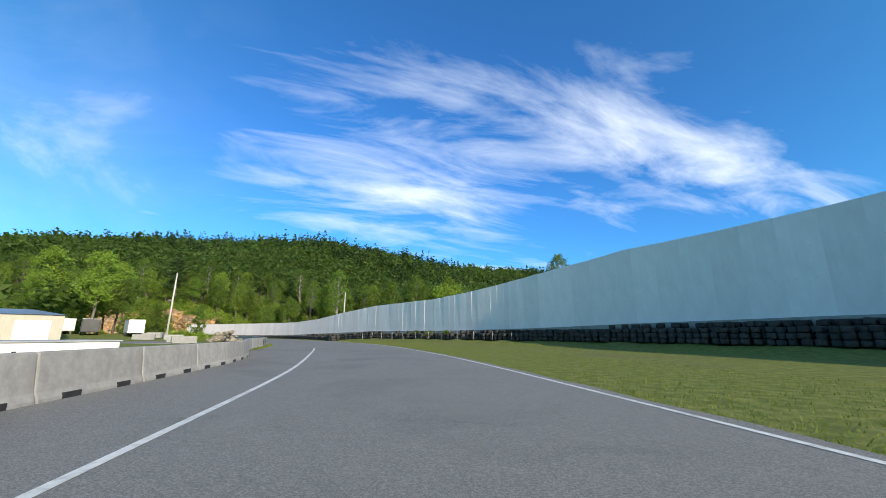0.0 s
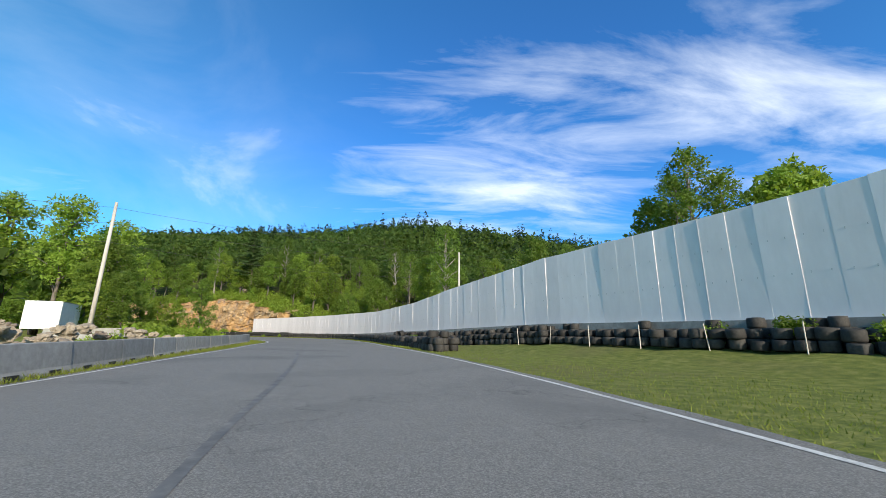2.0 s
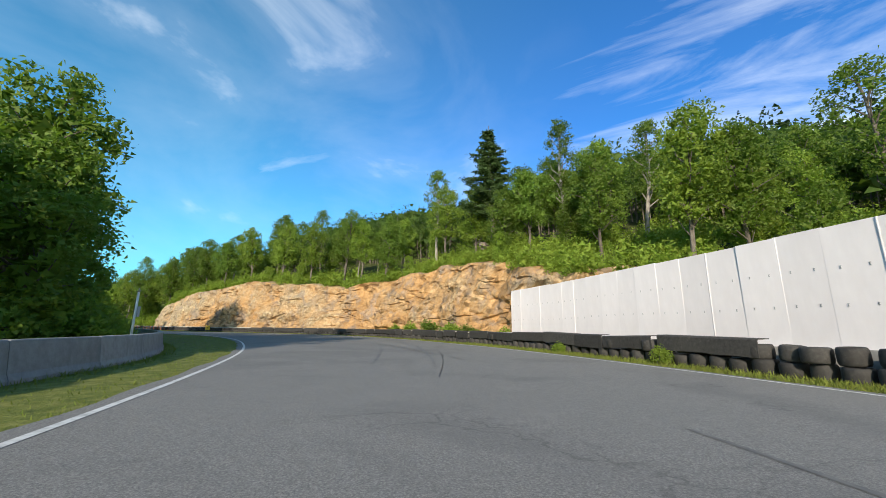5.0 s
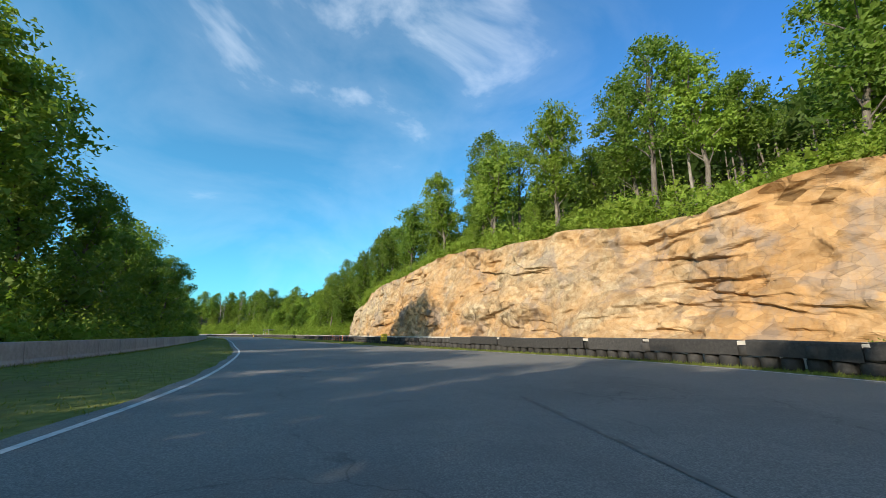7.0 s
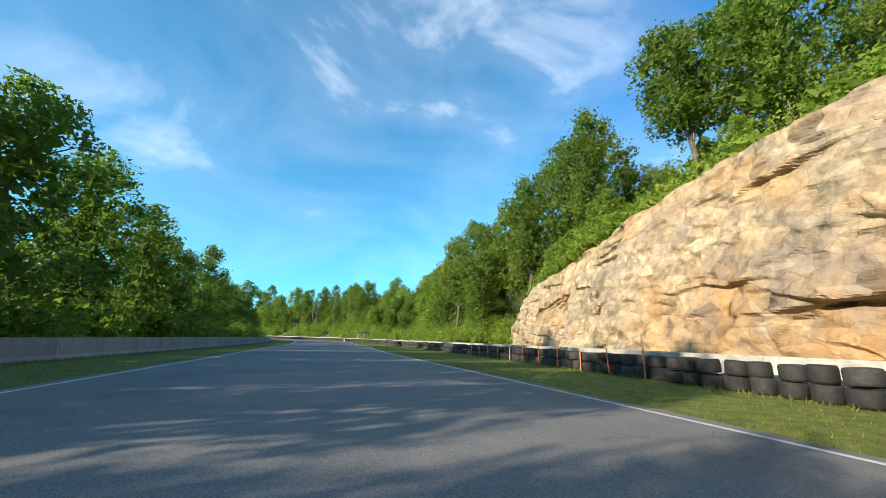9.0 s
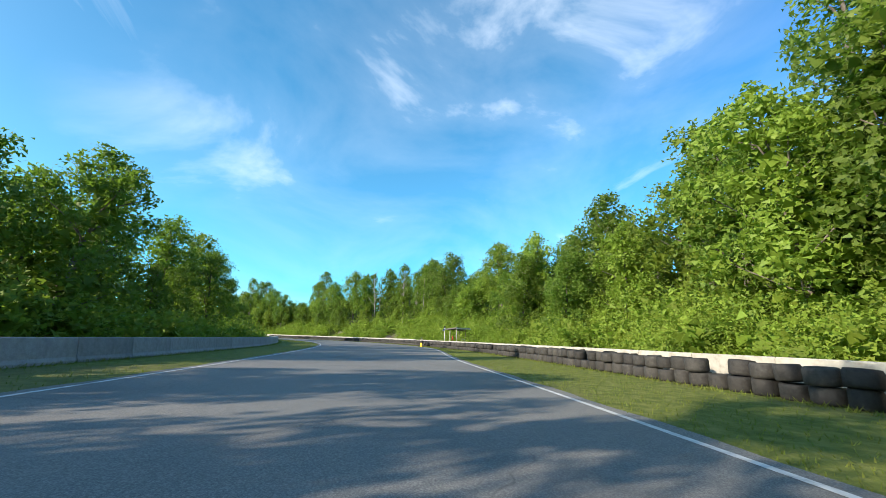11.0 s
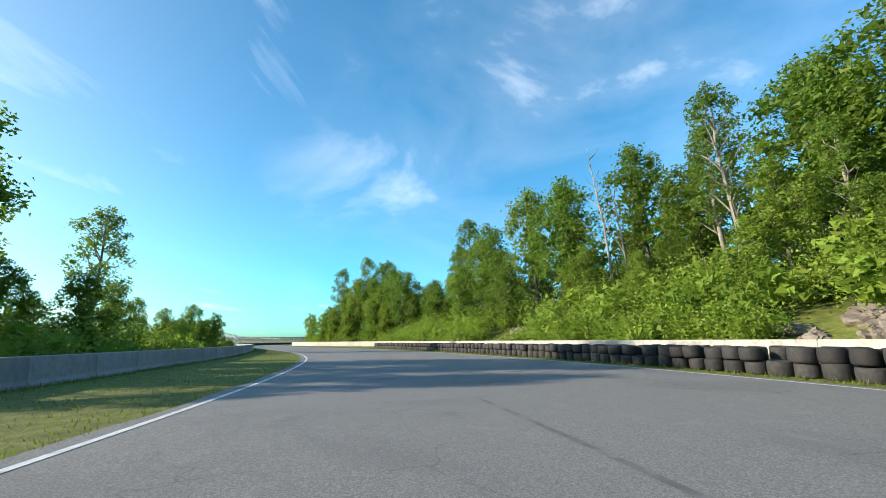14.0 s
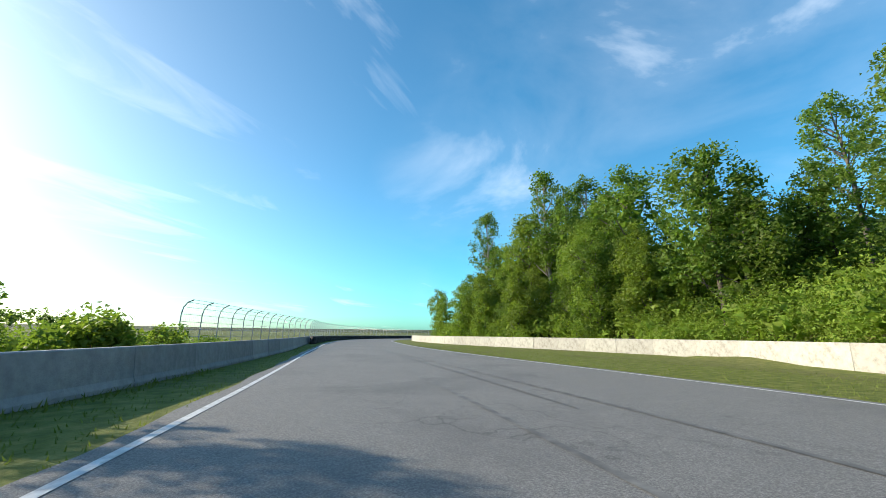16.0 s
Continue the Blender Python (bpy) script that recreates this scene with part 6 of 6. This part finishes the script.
# ---- marshal's post, signs, stakes ----
def shelter(x, y, turn):
    ob = empty("marshal_shelter", upright(x, y, turn) @ Matrix.Diagonal((0.8, 0.8, 0.92, 1)))
    tagged(ob, "open timber marshal shelter with a flat sloping roof behind the wall", "shelter")
    for sx in (-1.15, 1.15):
        for sy in (-0.8, 0.8):
            part("post", box(bmesh.new(), sx - 0.06, sy - 0.06, -0.2, sx + 0.06, sy + 0.06, 2.75 + 0.12 * (sy < 0), 0.01), WOOD_POLE if sx < 0 else TIMBER, ob)
    roof = bmesh.new()
    box(roof, -1.75, -1.4, 0, 1.75, 1.4, 0.16, 0.02)
    bmesh.ops.rotate(roof, verts=roof.verts, cent=(0, 0, 0), matrix=Matrix.Rotation(radians(-5), 3, "X"))
    bmesh.ops.translate(roof, verts=roof.verts, vec=(0, 0, 2.82))
    part("roof", roof, SHINGLE, ob, "dark felt roof")
    fascia = bmesh.new()
    box(fascia, -1.78, -1.46, 2.84, 1.78, -1.4, 3.02, 0.01)
    part("fascia", fascia, WHITE_PAINT, ob, "pale painted edge board")
    part("beam", box(bmesh.new(), -1.2, -0.86, 2.6, 1.2, -0.76, 2.72, 0.01), TIMBER, ob)
    part("side_board", box(bmesh.new(), 0.2, -0.84, 0.85, 1.2, -0.8, 1.45, 0.01), GREY_PAINT, ob)
    for k in range(5):
        part("slat", box(bmesh.new(), 0.28 + k * 0.19, -0.86, 0.87, 0.38 + k * 0.19, -0.842, 1.43), PANEL, ob)
    part("table_board", box(bmesh.new(), -1.1, -0.5, 0.95, 0.9, 0.5, 1.0, 0.01), TIMBER, ob)
    part("aerial", rod(bmesh.new(), (-0.4, 0, 2.9), (-0.4, 0, 3.7), 0.012), STEEL, ob)
    return ob


hx, hy = [float(q) for q in spot(13.04, 13.9)]
shelter(hx, hy, -32 + 180)
RED = material("red_paint", [(0.3, (0.5, 0.03, 0.02)), (0.7, (0.62, 0.05, 0.03))], 3, 0.4)
fx, fy = [float(q) for q in spot(13.03, 13.0)]
ext = empty("fire_extinguisher", upright(fx, fy, 0, 0.0))
tagged(ext, "red fire extinguisher on a post at the shelter", "extinguisher")
part("stand", rod(bmesh.new(), (0, 0, 0), (0, 0, 1.1), 0.05), TIMBER, ext)
part("cylinder", rod(bmesh.new(), (0, 0, 1.1), (0, 0, 1.6), 0.09, 0.08, 14), RED, ext, smooth=True)
part("valve", rod(bmesh.new(), (0, 0, 1.6), (0, 0, 1.7), 0.03), BLACK, ext)


def letters(text, size, mat, parent, m, depth=0.002):
    data = bpy.data.curves.new("writing", "FONT")
    data.body, data.size, data.extrude, data.align_x, data.align_y = text, size, depth, "CENTER", "CENTER"
    me = bpy.data.meshes.new_from_object(bpy.data.objects.new("w", data))
    me.materials.clear()
    me.materials.append(mat)
    return link("lettering", me, parent, m=m)


def sign(x, y, turn, wide, h, low, lines, label):
    """Yellow board on two stakes with black lettering facing local -y."""
    ob = empty("track_sign", upright(x, y, turn))
    tagged(ob, label, "sign", "yellow track signs")
    part("board", box(bmesh.new(), -wide / 2, -0.012, low, wide / 2, 0.012, low + h, 0.005), YELLOW, ob, "yellow sign board")
    for sx in (-0.35, 0.35):
        part("stake", box(bmesh.new(), sx * wide - 0.02, 0.013, -0.2, sx * wide + 0.02, 0.05, low + h * 0.9), TIMBER, ob)
    for text, size, z in lines:
        m = Matrix.Translation((0, -0.016, low + h * z)) @ Matrix.Rotation(radians(90), 4, "X")
        if text:
            letters(text, size, BLACK, ob, m)
        else:
            part("text_bar", box(bmesh.new(), -wide * 0.34, -0.018, low + h * z - size / 2, wide * 0.34, -0.0125, low + h * z + size / 2), BLACK, ob)
    return ob


x, y = [float(q) for q in spot(8.7, 9.7)]
sign(x, y, 62, 0.8, 0.8, 0.4, [("", 0.06, 0.83), ("PASSING", 0.17, 0.52), ("ZONE", 0.17, 0.26)], "yellow passing zone board in front of the tyres")
x, y = [float(q) for q in spot(13.03, 8.4)]
sign(x, y, 36, 0.7, 0.5, 0.1, [("", 0.05, 0.72), ("", 0.05, 0.5), ("", 0.05, 0.28)], "yellow board standing in the grass by the tyres")


def solar_post(x, y, turn):
    ob = empty("solar_post", upright(x, y, turn))
    tagged(ob, "slim white post with a small tilted solar panel", "solar panel")
    part("post", rod(bmesh.new(), (0, 0, 0), (0, 0, 2.9), 0.05, 0.045, 10), WHITE_PAINT, ob, smooth=True)
    bm = box(bmesh.new(), -0.34, -0.02, -0.24, 0.34, 0.02, 0.24, 0.01)
    frame_m = Matrix.Translation((0, -0.1, 2.62)) @ Matrix.Rotation(radians(-32), 4, "X")
    panel = part("panel_frame", bm, STEEL, ob, m=frame_m)
    part("cell", box(bmesh.new(), -0.31, -0.026, -0.21, 0.31, -0.021, 0.21), PANEL_GLASS, panel)
    part("lamp_head", box(bmesh.new(), -0.09, -0.08, 2.9, 0.09, 0.08, 3.2, 0.02), DARK, ob)
    return ob


x, y = [float(q) for q in spot(13.2, 13.6)]
solar_post(x, y, 40)


def camera_post(x, y, turn):
    ob = empty("signal_post", upright(x, y, turn))
    tagged(ob, "white metal signal post with a boxed light and crossbar", "post")
    part("post", rod(bmesh.new(), (0, 0, 0), (0, 0, 2.75), 0.055, 0.05, 10), WHITE_PAINT, ob, smooth=True)
    part("light_box", box(bmesh.new(), 0.06, -0.16, 1.55, 0.14, 0.16, 2.05, 0.01), GREY_PAINT, ob)
    part("crossbar", rod(bmesh.new(), (-0.05, -0.35, 2.8), (-0.05, 0.12, 2.8), 0.025), STEEL, ob)
    part("cap", rod(bmesh.new(), (0, 0, 2.75), (0, 0, 2.95), 0.03), STEEL, ob)
    part("cable_run", rod(bmesh.new(), (-0.08, 0.06, 0.3), (-0.05, 0.06, 2.4), 0.012), WIRE, ob)


camera_post(-84.2, 96.8, 110)

rings = ([], [])
bx, by = [float(q) for q in spot(13.5, 13.2)]
limb(rings, [(0, 0, 0), (0.5, 0.12, 0.12), (1.0, 0.1, 0.3), (1.5, 0.2, 0.38)], [0.07, 0.06, 0.045, 0.02], 7)
limb(rings, [(0.9, 0.1, 0.26), (1.15, -0.15, 0.45), (1.3, -0.2, 0.62)], [0.035, 0.025, 0.01], 5)
tagged(link("fallen_branch", mesh_of("fallen_branch", rings[0], rings[1], PALE_BARK, smooth=True), m=upright(bx, by, 205, 0.98)), "pale fallen branch lying over the white wall", "branch")

stake = bmesh.new()
box(stake, -0.025, -0.012, -0.1, 0.025, 0.012, 1.05, 0.004)
STAKE = bpy.data.meshes.new("marker_stake")
stake.to_mesh(STAKE)
stake.free()
STAKE.materials.append(ORANGE)
for n in range(11):
    u = 9.45 + n * 0.07
    x, y = spot(u, float(tyre_line(u)) - 0.42)
    tagged(link("marker_stake", STAKE, m=upright(float(x), float(y), rng.uniform(0, 90)) @ Matrix.Rotation(radians(rng.uniform(-4, 4)), 4, "X")), "faded orange marker stake against the tyres", "stake", "orange marker stakes")
pale = STAKE.copy()
pale.name = "support_stake"
pale.materials[0] = WOOD_POLE
for n in range(12):
    u = 1.75 + n * 0.105
    x, y = spot(u, float(wall_line(u)) - 2.45)
    tagged(link("support_stake", pale, m=upright(float(x), float(y), rng.uniform(0, 90), float(ground_height([x], [y])[0])) @ Matrix.Rotation(radians(rng.uniform(-7, 7)), 4, "X")), "pale wooden stake propping the tyres", "stake", "pale stakes along the tyres")
x, y = spot(6.05, 14.25)
WALL_END = part("wall_end_post", box(bmesh.new(), -0.12, -0.12, 0, 0.12, 0.12, 3.9, 0.01), PANEL, None, m=upright(float(x), float(y), 25))
tagged(WALL_END, "white square post closing the end of the panel wall", "post")


# ---- catch fence at the end of the lap ----
def fence():
    mid, turn, at = along(lambda u: left_barrier(u) - 0.4 - np.interp(u, [16.9, 17.4, 18.1], [4.9, 3.0, 0.0]), 16.92, 21.5, 2.2)
    ob = empty("catch_fence", upright(*[float(q) for q in spot(17, left_barrier(17))]))
    tagged(ob, "galvanised catch fence with inward-curved posts on the barrier", "fence")
    inv = ob.matrix_basis.inverted()
    bm = bmesh.new()
    for a, b in zip(((0, 0, 0), (0, 0, 2.3), (0, 0.08, 2.7), (0, 0.3, 3.0)), ((0, 0, 2.3), (0, 0.08, 2.7), (0, 0.3, 3.0), (0, 0.65, 3.15))):
        rod(bm, a, b, 0.038, sides=6)
    post = bpy.data.meshes.new("fence_post")
    bm.to_mesh(post)
    bm.free()
    post.materials.append(GREY_PAINT)
    bm = bmesh.new()
    for z, dy in ((0.95, 0), (1.4, 0), (1.85, 0), (2.3, 0), (2.72, 0.1), (3.0, 0.3), (3.15, 0.62)):
        rod(bm, (-1.2, dy, z), (1.2, dy, z), 0.012, sides=4)
    for k in range(12):
        x = -1.1 + k * 0.2
        rod(bm, (x, 0, 0.9), (x, 0, 2.4), 0.004, sides=3)
        rod(bm, (x, 0, 2.4), (x, 0.3, 3.0), 0.004, sides=3)
    mesh = bpy.data.meshes.new("fence_mesh")
    bm.to_mesh(mesh)
    bm.free()
    mesh.materials.append(STEEL)
    for (x, y), a in zip(mid, turn):
        m = inv @ Matrix.Translation((x, y, 0)) @ Matrix.Rotation(a + math.pi, 4, "Z") @ Matrix.Diagonal((1, 0.9, 0.95, 1))
        link("fence_post", post, ob, m=m @ Matrix.Translation((1.2, 0, 0)))
        link("fence_mesh", mesh, ob, m=m)


fence()


# ---- grass and weeds of the verges ----
def verge_grass():
    nr = np.random.RandomState(5)
    v, f = [], []

    def tufts(count, u0, u1, edge, near, far, tall):
        u = nr.uniform(u0, u1, count)
        o = edge(u) + near + (far - near) * nr.uniform(0, 1, count) ** 1.4
        p = spot(u, o)
        a = nr.uniform(0, 6.28, count)
        h = nr.uniform(0.4, 1.2, count) * tall
        lean = nr.normal(size=(count, 2)) * h[:, None] * 0.5
        s = np.stack([np.cos(a), np.sin(a)], 1) * (0.008 + 0.07 * h)[:, None]
        z0 = np.full((count, 1), -0.01)
        return np.stack([np.c_[p - s, z0], np.c_[p + s, z0], np.c_[p + lean, h[:, None]]], 1).reshape(-1, 3)

    for job in ((26000, -0.2, 3.1, road_right, 0.25, 8, 0.055), (9000, 3.0, 6.2, road_right, 0.3, 1.5, 0.14), (24000, 8.2, 14.2, road_right, 0.3, 5, 0.055), (6000, 6.2, 8.2, road_right, 0.25, 1.4, 0.12),
                (15000, 14.2, 17.5, road_right, 0.3, 7, 0.055), (9000, 1.2, 4.4, road_left, -0.25, -2.2, 0.1), (18000, 4.8, 13.5, road_left, -0.3, -6.5, 0.055), (14000, 13.5, 17.5, road_left, -0.3, -6, 0.06),
                (5000, 1.3, 4.3, left_barrier, 0.25, 0.7, 0.16), (9000, 5.0, 16.5, left_barrier, 0.25, 0.7, 0.12), (7000, 2.95, 6.2, tyre_line, -0.8, -0.34, 0.15), (9000, 6.2, 16.2, tyre_line, -0.75, -0.36, 0.13)):
        v.append(tufts(*job))
    v = np.concatenate(v)
    f = np.arange(len(v)).reshape(-1, 3)
    tagged(link("verge_grass", mesh_of("verge_grass", v, f, BLADES)), "short green and straw-coloured grass along the track", "grass", kind="stuff")


verge_grass()
# weeds at the foot of tyres, rock and barriers
for u, o, s in ((3.2, 7.1, 0.5), (3.55, 8.6, 0.45), (5.5, 11.2, 0.35), (5.75, 11.6, 0.3), (6.4, 16.6, 0.8), (6.6, 18.0, 0.95), (6.75, 18.3, 1.1), (6.95, 18.6, 0.95), (7.05, 18.2, 0.85), (7.35, 17.6, 0.5), (8.3, 14.2, 0.35), (2.2, 18.4, 0.4), (1.9, 20.6, 0.35)):
    x, y = [float(q) for q in spot(u, o)]
    plant("shrub", x, y, s, "weeds at the foot of the walls", z=0.05)
